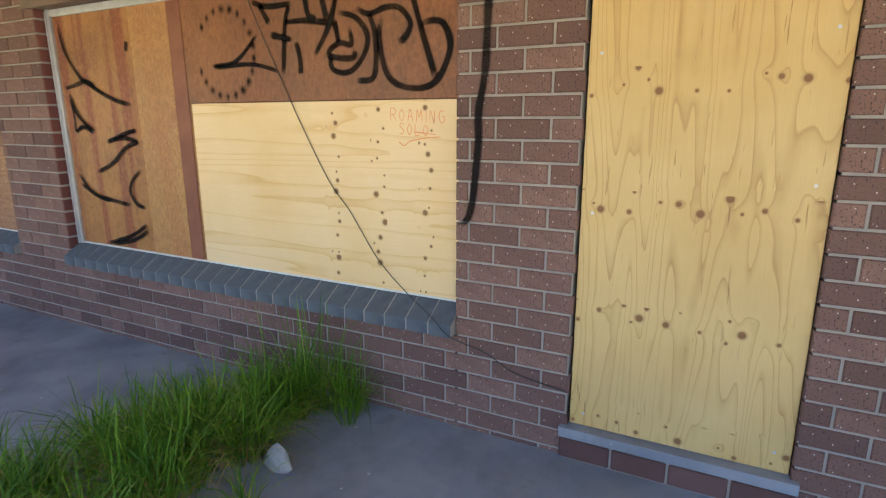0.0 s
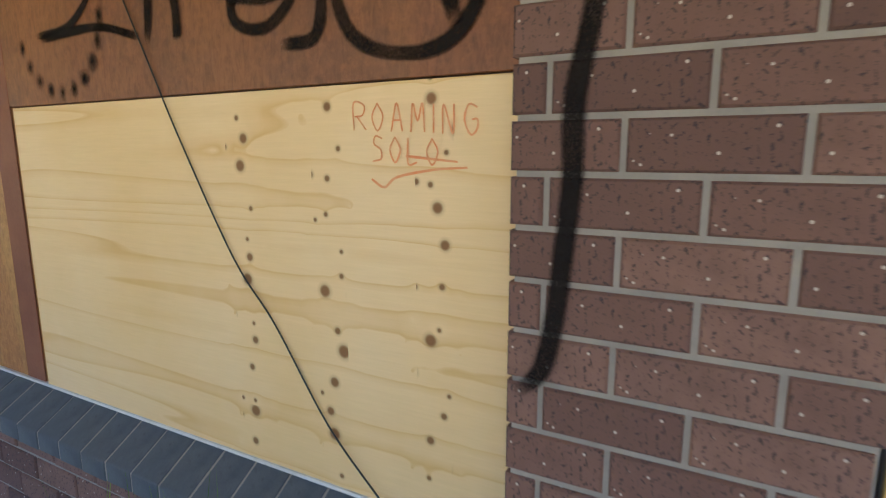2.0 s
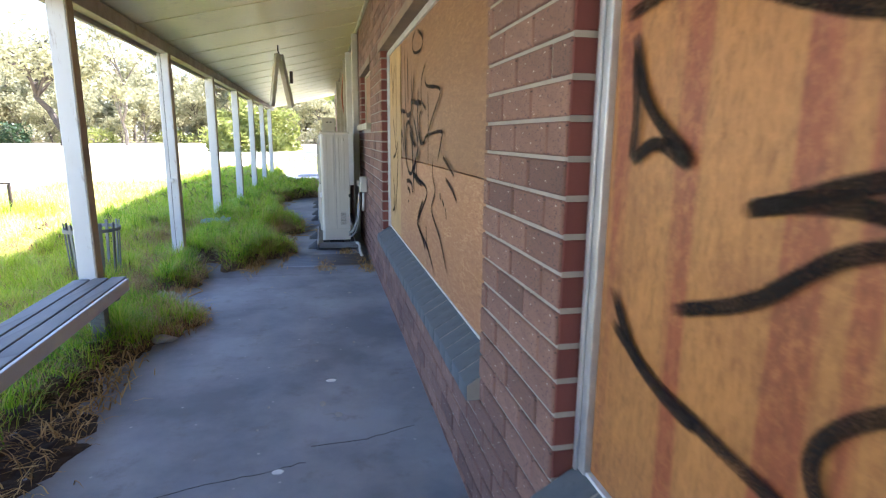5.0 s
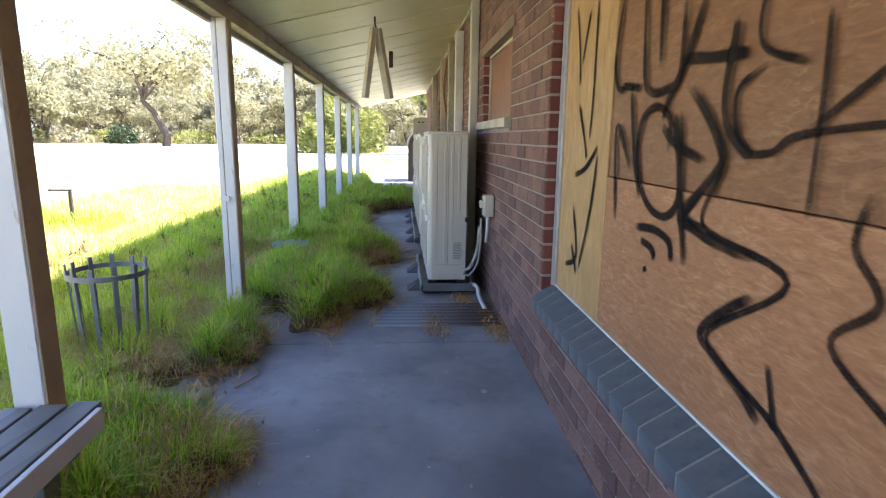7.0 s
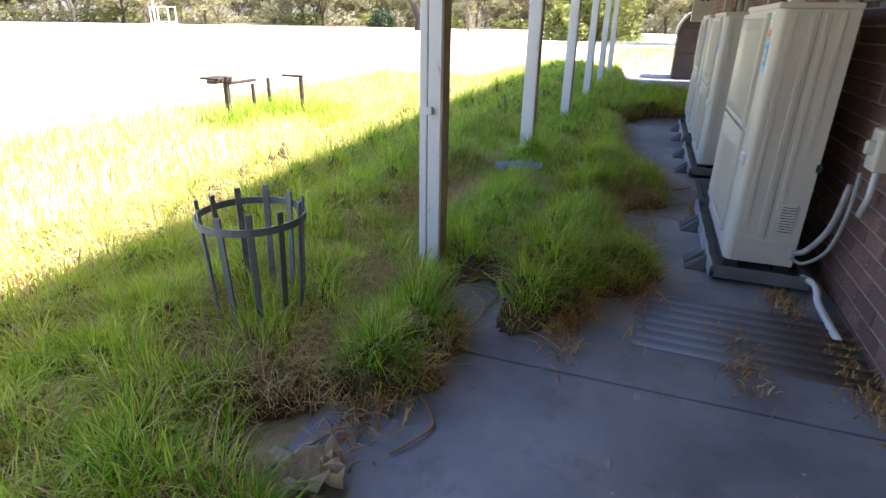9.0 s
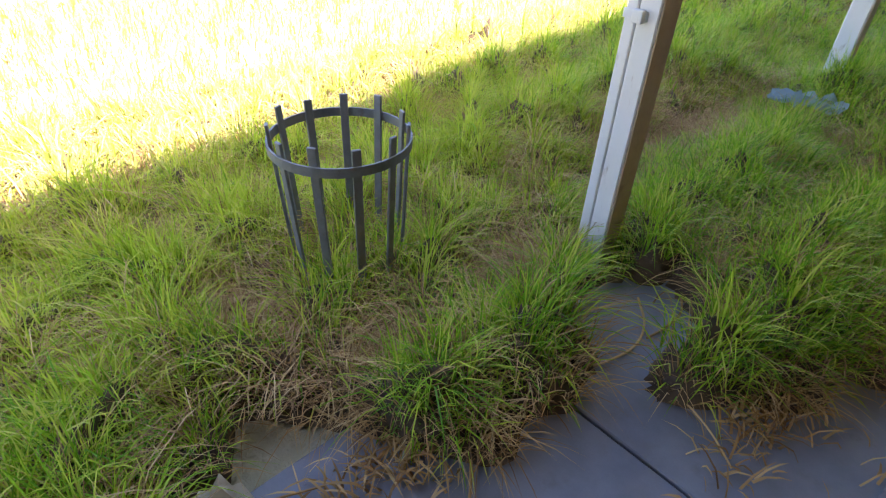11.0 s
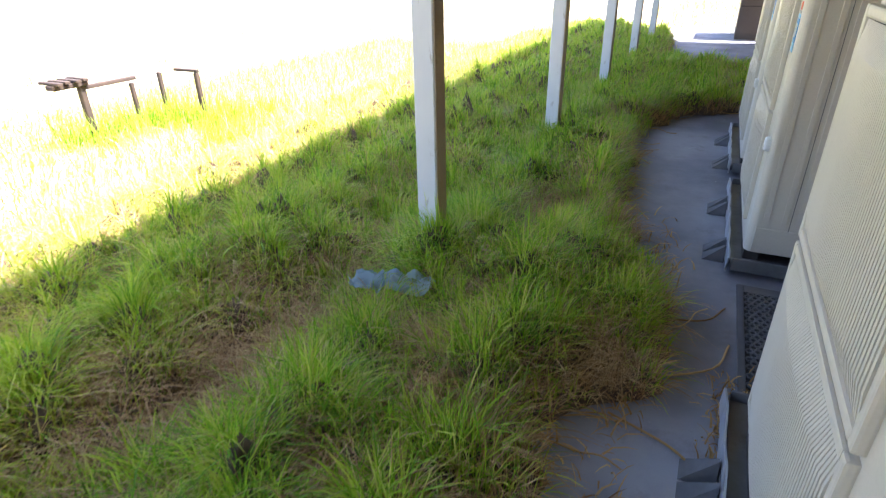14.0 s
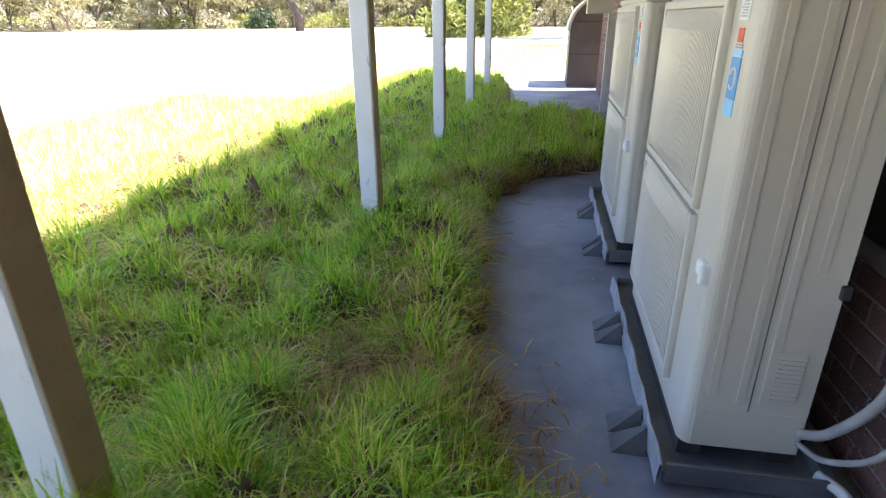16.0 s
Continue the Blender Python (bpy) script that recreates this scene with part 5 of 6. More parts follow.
# ---- trees ----
def make_tree(name, at, height, spread, seed, leaf, bark, label, leaves=2600, lean=0.0, size=0.30, low=0.35, cat="tree", limbs=9, fat=0.028):
    t = thing(name, at, label, cat, "far trees" if cat == "tree" else "")
    r = np.random.default_rng(seed)
    bm = bmesh.new()
    trunk = [Vector((lean * height * 0.35 * (k / 6) ** 1.5 + 0.25 * r.normal() * (k > 0), 0.25 * r.normal() * (k > 0), height * 0.62 * k / 6)) for k in range(7)]
    trunk[0].z = -0.3
    add_tube(bm, trunk, [height * fat * (1 - 0.11 * k) for k in range(7)], 7)
    tips = []
    for _ in range(limbs):
        k = int(r.integers(1 if low < 0.2 else 2, 7))
        base = trunk[k]
        a = r.random() * 2 * math.pi
        out = spread * (0.45 + 0.6 * r.random())
        end = base + Vector((math.cos(a) * out, math.sin(a) * out, height * (0.12 + 0.26 * r.random())))
        mid = base.lerp(end, 0.5) + Vector((0, 0, height * 0.05))
        add_tube(bm, [base, mid, end], [height * fat * 0.42, height * fat * 0.26, height * fat * 0.08], 5)
        tips += [end, mid.lerp(end, 0.5), end + Vector(r.normal(size=3)) * spread * 0.18]
        for _ in range(2):
            sub = mid.lerp(end, r.random()) + Vector((r.normal() * spread * 0.3, r.normal() * spread * 0.3, height * 0.08 * r.random()))
            add_tube(bm, [mid, sub], [height * fat * 0.16, height * fat * 0.05], 4)
            tips.append(sub)
    part("trunk", bm, bark, t)
    tips = [p for p in tips if p.z > height * low] or tips
    tips = np.array(tips)
    c = tips[r.integers(0, len(tips), leaves)] + r.normal(size=(leaves, 3)) * spread * np.array((0.17, 0.17, 0.12))
    part("crown", leaf_cloud(c, size, r, leaf), None, t)
    return t


def leaf_cloud(c, size, r, mat):
    """Many small leaf sprays, each a bent four-sided blade."""
    n = len(c)
    u = r.normal(size=(n, 3)); u /= np.linalg.norm(u, axis=1)[:, None]
    w = np.cross(u, r.normal(size=(n, 3))); w /= np.linalg.norm(w, axis=1)[:, None]
    s = size * (0.5 + r.random((n, 1)))
    v = np.stack([c - u * s, c + w * s * 0.4, c + u * s, c - w * s * 0.4], 1).reshape(-1, 3)
    return fast_mesh("crown", v, np.arange(4 * n).reshape(n, 4), mat)


def fast_mesh(name, v, quads, mat, tris=None):
    me = bpy.data.meshes.new(name)
    me.vertices.add(len(v))
    me.vertices.foreach_set("co", np.asarray(v, dtype=np.float32).ravel())
    idx = [quads.ravel()] + ([tris.ravel()] if tris is not None else [])
    nl = sum(len(i) for i in idx)
    me.loops.add(nl)
    me.loops.foreach_set("vertex_index", np.concatenate(idx).astype(np.int32))
    nf = len(quads) + (len(tris) if tris is not None else 0)
    me.polygons.add(nf)
    starts = np.concatenate([np.arange(len(quads)) * 4] + ([len(quads) * 4 + np.arange(len(tris)) * 3] if tris is not None else []))
    me.polygons.foreach_set("loop_start", starts.astype(np.int32))
    me.update(calc_edges=True)
    me.materials.append(mat)
    return me


gums = [make_tree("gum_tree", (-60 + 3 * i, 118 + 3 * i, 0), 15 + i, 5.0, 30 + i, M["gum_leaf"], M["bark"] if i % 2 else M["dark_bark"],
                  "tall grey-green gum tree at the far edge of the field", 3000, lean=0.3 * (i - 1.5), size=0.43, low=0.12, limbs=15, fat=0.018) for i in range(4)]
k = 0
for ring_r, n, s0 in ((99, 34, 0.62), (114, 46, 0.78), (138, 50, 0.95)):
    for i in range(n):
        a = radians(-14 + 104 * (i + 0.8 * rng.random()) / n)     # degrees left of +y
        rr = ring_r * (0.93 + 0.14 * rng.random())
        s = s0 * (0.6 + 0.75 * rng.random())
        copy_thing(gums[k % 4], pose(-1 - rr * math.sin(a), 6 + rr * math.cos(a), 0, 0, 0, 360 * rng.random()) @ Matrix.Scale(s, 4))
        k += 1
make_tree("old_tree", (-29.8, 77, 0), 13, 6.5, 77, M["gum_leaf"], M["dark_bark"], "broad leaning tree with dark trunk alone in the field", 4200, lean=-0.7, low=0.4, limbs=14, fat=0.04)
make_tree("side_tree", (-24, 80, 0), 14, 4.0, 55, M["gum_leaf"], M["bark"], "slim pale gum tree in the field", 1700, limbs=8, fat=0.018)
make_tree("end_tree", (2.5, 50, 0), 11, 5, 91, M["bush_leaf"], M["dark_bark"], "leafy tree beyond the end of the building", 3600, low=0.2)
make_tree("end_tree", (7.5, 44, 0), 10, 5, 95, M["gum_leaf"], M["dark_bark"], "leafy grey-green tree beyond the end of the building", 3600, low=0.2)


ang = np.radians(np.linspace(-30, 110, 60))
ring_in, ring_out = 95 + 4 * np.sin(ang * 9), np.full(60, 420.0)
verts = [(-1 - q * math.sin(a), 6 + q * math.cos(a), 0.03) for p in (ring_in, ring_out) for q, a in zip(p, ang)]
tagged(part("woodland_floor", mesh_of("woodland_floor", verts, [(i, i + 1, i + 61, i + 60) for i in range(59)], M["litter"])),
       "brown leaf litter under the far trees", "ground", kind="structure")


def make_bush(name, at, rx, rz_, seed, leaf, label, n):
    t = thing(name, at, label, "bush")
    r = np.random.default_rng(seed)
    bm = bmesh.new()
    for _ in range(7):
        a = r.random() * 6.28
        add_tube(bm, [(0, 0, -0.1), (math.cos(a) * rx * 0.3, math.sin(a) * rx * 0.3, rz_ * 0.5), (math.cos(a) * rx * 0.6, math.sin(a) * rx * 0.6, rz_ * 0.9)], [0.08, 0.05, 0.02], 5)
    part("stems", bm, M["bark"], t)
    d = r.normal(size=(n, 3)); d /= np.linalg.norm(d, axis=1)[:, None]
    d[:, 2] = np.abs(d[:, 2])
    lump = 1 + 0.28 * np.sin(d[:, :1] * 5 + seed) * np.cos(d[:, 1:2] * 6) + 0.15 * np.sin(d[:, 2:] * 11 + d[:, :1] * 9)
    c = d * lump * (0.55 + 0.45 * r.random((n, 1)) ** 0.5) * np.array((rx, rx, rz_))
    part("crown", leaf_cloud(c, 0.16 + rx * 0.02, r, leaf), None, t)
    return t


make_bush("round_bush", (-6.4, 56, 0), 3.6, 4.4, 3, M["bush_leaf"], "large rounded yellow-green bush beyond the verandah", 7000)
make_bush("dark_bush", (-42, 92, 0), 2.2, 2.6, 4, M["dark_leaf"], "small dark green bush in the field", 1500)
for i in range(54):
    a = radians(-12 + 104 * i / 54 + 2 * rng.random())
    rr = 97 + 30 * rng.random()
    if i < 3:
        low = [make_bush("scrub_bush", (-1 - rr * math.sin(a), 6 + rr * math.cos(a), 0), 3.4, 2.6, 20 + i, M["gum_leaf"], "low grey-green scrub under the far trees", 900)] if i == 0 else low + [make_bush("scrub_bush", (-1 - rr * math.sin(a), 6 + rr * math.cos(a), 0), 3.8, 2.2, 20 + i, M["bush_leaf"] if i == 1 else M["gum_leaf"], "low scrub under the far trees", 900)]
    else:
        copy_thing(low[i % 3], pose(-1 - rr * math.sin(a), 6 + rr * math.cos(a), 0, 0, 0, 360 * rng.random()))

# ---- soil along the slab's edge, crack and chips ----
bm = bmesh.new()
grid = []
for i in range(90):
    yy = 3.4 + 3.5 * i / 89
    row = []
    for j in range(12):
        u = j / 11
        reach = -1.60 + 0.10 * math.sin(yy * 5.1) + 0.07 * noise.noise((yy * 6, 0, 0)) - 0.14 * max(0, yy - 6.0)
        xx = -2.1 + (reach + 2.1) * u
        row.append(bm.verts.new((xx, yy, -0.012 + (0.055 * (1 - u) + 0.022) * (0.6 + 0.8 * noise.noise((xx * 9, yy * 9, 2))) * min(1, (1 - u) * 6))))
    grid.append(row)
for i in range(89):
    for j in range(11):
        bm.faces.new((grid[i][j], grid[i + 1][j], grid[i + 1][j + 1], grid[i][j + 1]))
tagged(part("soil_bank", bm, M["soil"]), "dark damp soil and litter heaped along the slab edge", "soil", kind="stuff")
crack = bmesh.new()
for pts in ([(-1.45, 4.72), (-1.2, 4.74), (-1.0, 4.80), (-0.8, 4.83), (-0.62, 4.88)], [(-0.60, 5.0), (-0.35, 5.02), (-0.12, 5.1)]):
    line = [Vector((p[0], p[1] + 0.015 * noise.noise((p[0] * 30, p[1], 0)), 0.0005)) for p in smooth_path([(a, b, 0) for a, b in pts], 6)]
    add_tube(crack, line, 0.0016, 4)
tagged(part("slab_crack", crack, M["ac_dark"]), "thin dark crack in the concrete slab", "crack", kind="structure")
for px, py, ps in ((-0.87, 4.62, 0.022), (-0.73, 4.83, 0.026), (-0.50, 5.68, 0.03)):
    chip = bmesh.new()
    bmesh.ops.create_icosphere(chip, subdivisions=2, radius=1.0)
    for v in chip.verts:
        v.co = Vector((v.co.x * ps * (1 + 0.3 * noise.noise(v.co * 2 + Vector((px, py, 0)))), v.co.y * ps * 0.7, max(0.0, v.co.z) * 0.004))
    ob = part("plaster_chip", chip, M["chip"])
    ob.matrix_basis = pose(px, py, 0)
    tagged(ob, "small white plaster chip on the concrete slab", "litter", "plaster chips")

# ---- grass ----
def blades(name, px, py, pz, h, lean, width, mat, label, seed=0, az=None):
    """Grass as bent tapering blades, one mesh."""
    r = np.random.default_rng(seed)
    n = len(px)
    a = r.random(n) * 2 * np.pi if az is None else az
    dx, dy = np.cos(a), np.sin(a)
    tw = a + np.pi / 2 + 0.5 * r.normal(size=n)
    sx, sy = np.cos(tw), np.sin(tw)
    lv = np.array((0.0, 0.42, 0.76))
    for_z = lambda t: pz + h * (t * (1.0 + 0.12 * lean) - 0.62 * lean * t ** 2.2)
    v = np.zeros((n, 7, 3))
    for i, t in enumerate(lv):
        off = 0.85 * lean * h * t ** 1.5
        w = width * (1 - 0.5 * t) * 0.5
        for j, sg in enumerate((-1, 1)):
            v[:, 2 * i + j] = np.stack([px + dx * off + sg * sx * w, py + dy * off + sg * sy * w, for_z(t)], 1)
    off = 0.85 * lean * h
    v[:, 6] = np.stack([px + dx * off, py + dy * off, np.maximum(for_z(1.0), 0.004)], 1)
    b = np.arange(n)[:, None] * 7
    quads = np.concatenate([b + np.array((0, 1, 3, 2)), b + np.array((2, 3, 5, 4))])
    tris = b + np.array((4, 5, 6))
    ob = part(name, fast_mesh(name, v.reshape(-1, 3), quads, mat, tris), None)
    return tagged(ob, label, "grass", kind="stuff")


def lumps(x, y, f=1.0, s=0.0):
    """A cheap smooth unevenness between 0 and 1."""
    return 0.5 + 0.2 * np.sin(2.1 * f * x + 1.3 * np.sin(1.7 * f * y + s) + s) + 0.2 * np.sin(2.9 * f * y + 1.1 * np.sin(2.3 * f * x) + 2 * s) + 0.1 * np.sin(7.3 * f * x + 5.9 * f * y + s)


# how far the grass has crept over the slab, along the verandah
EDGE_Y = [-10.0, 0.6, 1.0, 2.9, 3.2, 4.6, 4.95, 5.8, 6.27, 6.55, 6.8, 7.02, 7.2, 7.5, 7.68, 7.83, 8.0, 8.27, 8.42, 8.56, 8.72, 8.95, 9.1, 9.4, 9.75, 10.05, 10.42, 10.58, 10.8, 11.1, 11.4, 11.77, 12.4, 13.2, 14.1, 15.04, 15.5, 15.9, 16.4, 18.0, 18.6, 21.5, 24.0]
EDGE_X = [-1.95, -1.95, -1.7, -1.7, -1.95, -1.95, -1.9, -1.85, -1.72, -1.55, -1.36, -1.42, -1.8, -2.12, -2.06, -1.76, -1.62, -1.58, -1.5, -1.35, -1.16, -1.04, -0.90, -0.84, -1.06, -1.08, -1.10, -0.90, -0.76, -0.77, -0.87, -1.0, -1.18, -1.25, -1.36, -1.1, -0.55, -0.2, -0.1, -0.2, -1.5, -1.65, -1.9]


def ellipse(x, y, cx, cy, rx, ry):
    return ((x - cx) / rx) ** 2 + ((y - cy) / ry) ** 2


def edge_x(y):
    return np.interp(y, EDGE_Y, EDGE_X) + 0.035 * np.sin(9 * y) + 0.03 * np.sin(23 * y + 1)


def bare_spots(x, y):
    """Where no grass grows: the foot of a post, the slab's bays, the cloth."""
    ragged = 0.55 + 0.9 * lumps(x, y, 9.0, 0.5)
    return ((ellipse(x, y, -1.70, 8.66, 0.20, 0.27) * ragged < 1) | (ellipse(x, y, -1.56, 8.37, 0.10, 0.16) * ragged < 1) | (ellipse(x, y, -2.0, 8.80, 0.09, 0.08) < 1) | (ellipse(x, y, -1.86, 7.38, 0.19, 0.17) * ragged < 1)
            | (ellipse(x, y, -1.95, 10.70, 0.20, 0.06) < 1))


def turf_height(x, y):
    """Usual height of the grass: low about the tree guard, a tall bank beyond a trough further on, lower on the slab."""
    h = 0.20 + 0.11 * lumps(x, y, 1.6, 0.4)
    bank = np.clip((y - 8.7) / 1.1, 0, 1) * np.clip((-2.30 - x) / 0.30, 0, 1)
    h = h + 0.17 * bank + 0.10 * np.exp(-ellipse(x, y, -1.35, 9.1, 0.4, 0.4)) + 0.10 * np.exp(-ellipse(x, y, -1.4, 11.2, 0.5, 0.6)) + 0.16 * np.exp(-ellipse(x, y, -2.0, 11.1, 0.28, 0.22))
    h = h + 0.08 * np.clip((y - 11.3) / 1.2, 0, 1) * np.clip(lumps(x, y, 2.2, 2.0) * 1.6, 0, 1)
    h = h - 0.13 * np.exp(-ellipse(x, y, -2.3, 10.1, 0.22, 1.0)) * (y > 8.9)
    h = h * (1 - 0.6 * np.exp(-ellipse(x, y, -1.65, 6.9, 0.45, 0.35)))
    h = np.where((y > 15.4) & (y < 18.6) & (x > -1.6), h * 0.85, h)
    return h


def hollows(x, y):
    """Trampled and died-back places, brown and low."""
    return np.clip(np.exp(-ellipse(x, y, -2.32, 10.0, 0.17, 0.9)) + 0.9 * np.exp(-ellipse(x, y, -2.1, 7.95, 0.17, 0.22)) + 0.9 * np.exp(-ellipse(x, y, -2.13, 8.55, 0.14, 0.22))
                   + 0.8 * np.exp(-ellipse(x, y, -1.45, 12.0, 0.3, 0.22)) + 0.7 * np.exp(-ellipse(x, y, -1.0, 10.7, 0.22, 0.16)) + 0.5 * np.exp(-ellipse(x, y, -1.5, 10.2, 0.3, 0.15))
                   + 0.7 * np.exp(-ellipse(x, y, -2.5, 7.75, 0.2, 0.12)), 0, 1)


def bed_z(x, y):
    """Top of the matted growth: lumpy, rolling down to the slab at its edge."""
    d = edge_x(y) - x
    lump = 0.30 + 0.80 * lumps(x, y, 6.1, 0.3) * (0.55 + 0.9 * lumps(x, y, 12.7, 1.2))
    h = turf_height(x, y) * 0.62 * lump * np.clip(d / 0.26, 0.0, 1) ** 0.6 * np.clip((x + 4.5) / 0.8, 0.15, 1)
    h = h * (1 - 0.75 * hollows(x, y)) * np.clip(1.4 - np.exp(-ellipse(x, y, -1.98, 8.82, 0.2, 0.2)) * 1.4, 0.0, 1)
    return np.where(bare_spots(x, y), -0.03, h + np.where(x > -1.98, 0.0, -0.025))


def turf(density, zone, seed, name, label, mat, dead_label, green=1.0, size=1.0, width=0.0056):
    """Short stiff blades over the matted growth, brown ones in its hollows and along its edge."""
    x0, x1, y0, y1 = zone
    r = np.random.default_rng(seed)
    n = int(density * (x1 - x0) * (y1 - y0))
    x, y = x0 + (x1 - x0) * r.random(n), y0 + (y1 - y0) * r.random(n)
    d = edge_x(y) - x
    keep = (d > 0.015) & ~bare_spots(x, y) & (r.random(n) < np.clip(0.35 + d / 0.1, 0, 1))
    x, y, d = x[keep], y[keep], d[keep]
    z = bed_z(x, y)
    e = 0.03
    sx, sy = (bed_z(x + e, y) - bed_z(x - e, y)) / (2 * e), (bed_z(x, y + e) - bed_z(x, y - e)) / (2 * e)
    sx, sy = np.clip(sx, -1.2, 1.2), np.clip(sy, -1.2, 1.2)
    n = len(x)
    tone = 0.95 * lumps(x, y, 6.1, 0.3) + 0.5 * lumps(x, y, 3.1, 2.2) - 0.85 * hollows(x, y) - 0.42 * np.exp(-d / 0.09)
    is_green = (tone + 0.28 * r.normal(size=n) > 0.56) & (r.random(n) < green)
    ax, ay = -sx * 0.9 + 0.75 * r.normal(size=n) + 0.25 * np.sin(5 * x + 3 * y), -sy * 0.9 + 0.75 * r.normal(size=n) + 0.25 * np.cos(4 * y - 2 * x)
    bend = np.clip(0.22 + 0.42 * np.hypot(ax, ay) + 0.25 * r.normal(size=n), 0.08, 1.5)
    length = (0.075 + 0.125 * r.random(n) ** 1.4) * (0.72 + 0.6 * lumps(x, y, 4.3, 1.1)) * size * np.clip(0.6 + d / 0.4, 0.6, 1)
    w = width * (0.6 + 0.85 * r.random(n))
    # brighter, backlit-coloured copy, more frequent towards the sunlit field
    backlit = (r.random(n) < np.clip((-1.95 - x) / 0.8, 0, 1) * np.clip((11.0 - y) / 2.2, 0.12, 0.9)) & (name == "lawn")
    for nm, pick, mt, lb, longer, droop, thin in ((name, is_green & ~backlit, mat, label, 1.0, 0.0, 1.0), ("lawn_edge", is_green & backlit, M["backlit_grass"], "yellow-green grass, backlight put into its colour, towards the sunlit field", 1.0, 0.0, 1.0), ("dead_grass", ~is_green & (r.random(n) < 0.9), M["straw"], dead_label, 1.1, 0.35, 0.75)):
        if not pick.any():
            continue
        blades(nm, x[pick], y[pick], z[pick] - 0.018, length[pick] * longer, np.clip(bend[pick] + droop, 0.1, 1.7), w[pick] * thin, mt, lb, seed + len(nm), np.arctan2(ay, ax)[pick])


def field(n, x0, x1, y0, y1, seed):
    r = np.random.default_rng(seed)
    return x0 + (x1 - x0) * r.random(n), y0 + (y1 - y0) * r.random(n), r


# matted brown growth under the blades, over the soil and the slab's edge
bed_y = np.arange(3.4, 22.5, 0.035)
bed_u = np.linspace(0, 1, 84)
gy, gu = np.meshgrid(bed_y, bed_u, indexing="ij")
gx = -4.5 + (np.minimum(edge_x(gy) - 0.012, -0.1) + 4.5) * gu
gz = bed_z(gx, gy) + 0.014 * lumps(gx, gy, 29.0, 1.0) * np.clip((1 - gu) * 12, 0, 1) - 0.05 * (gu == 0) - 0.012 * (gu == 1)
nu = len(bed_u)
ii, jj = np.meshgrid(np.arange(len(bed_y) - 1), np.arange(nu - 1), indexing="ij")
base = (ii * nu + jj).ravel()[:, None]
tagged(part("thatch_bed", fast_mesh("thatch_bed", np.stack([gx, gy, gz], -1).reshape(-1, 3), base + np.array((0, nu, nu + 1, 1)), M["thatch"])),
       "dark brown matted thatch under the grass", "soil", kind="stuff")

RANK, DEAD = "rank green grass in lumpy tufts, creeping over the slab", "brown dead grass in the hollows and along the edge"
turf(11000, (-3.4, -0.6, 6.3, 12.2), 211, "lawn", RANK, M["grass"], DEAD, 1.0, 1.18, 0.0047)
turf(6500, (-3.4, -0.6, 12.2, 15.4), 223, "lawn", RANK, M["grass"], DEAD, 1.0, 1.1, 0.007)
turf(3200, (-3.6, -0.05, 15.4, 22.4), 235, "lawn", "tall green grass across the far end of the slab", M["grass"], DEAD, 1.0, 1.2, 0.010)
turf(5500, (-3.4, -1.3, 3.5, 6.3), 247, "lawn", "green grass behind the bench", M["grass"], DEAD)
turf(2500, (-3.4, -1.7, -3.5, 3.5), 251, "lawn", "green grass along the slab edge", M["grass"], DEAD, 1.0, 1.4, 0.009)
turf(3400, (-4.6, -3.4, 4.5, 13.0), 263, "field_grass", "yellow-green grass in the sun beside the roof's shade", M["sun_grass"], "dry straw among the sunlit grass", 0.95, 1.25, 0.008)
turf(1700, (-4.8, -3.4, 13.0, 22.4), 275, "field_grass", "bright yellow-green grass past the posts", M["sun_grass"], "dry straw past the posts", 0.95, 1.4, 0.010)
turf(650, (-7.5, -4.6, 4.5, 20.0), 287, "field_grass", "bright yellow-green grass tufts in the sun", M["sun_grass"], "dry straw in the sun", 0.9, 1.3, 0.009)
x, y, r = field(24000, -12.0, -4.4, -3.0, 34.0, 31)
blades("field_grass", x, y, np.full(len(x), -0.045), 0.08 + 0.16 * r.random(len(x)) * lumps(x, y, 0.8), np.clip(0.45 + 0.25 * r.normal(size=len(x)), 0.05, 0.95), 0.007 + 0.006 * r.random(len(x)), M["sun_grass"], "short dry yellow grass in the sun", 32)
x, y, r = field(9000, -3.0, 3.5, 23.5, 42.0, 35)
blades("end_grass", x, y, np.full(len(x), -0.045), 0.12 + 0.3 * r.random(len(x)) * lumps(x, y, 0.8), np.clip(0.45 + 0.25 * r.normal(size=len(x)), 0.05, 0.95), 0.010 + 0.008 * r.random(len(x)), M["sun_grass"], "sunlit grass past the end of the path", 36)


def tuft(n, cx, cy, sx, sy, rot, seed, hmax, name, mat, label, lean=0.5):
    r = np.random.default_rng(seed)
    u, w = r.normal(size=n) * sx, r.normal(size=n) * sy
    x, y = cx + u * math.cos(rot) - w * math.sin(rot), cy + u * math.sin(rot) + w * math.cos(rot)
    ok = x < -0.012
    x, y = x[ok], y[ok]
    h = hmax * (0.35 + 0.65 * r.random(len(x)))
    blades(name, x, y, np.full(len(x), -0.004), h, np.clip(lean + 0.3 * r.normal(size=len(x)), 0.1, 1.35), 0.005 + 0.005 * r.random(len(x)), mat, label, seed + 1)


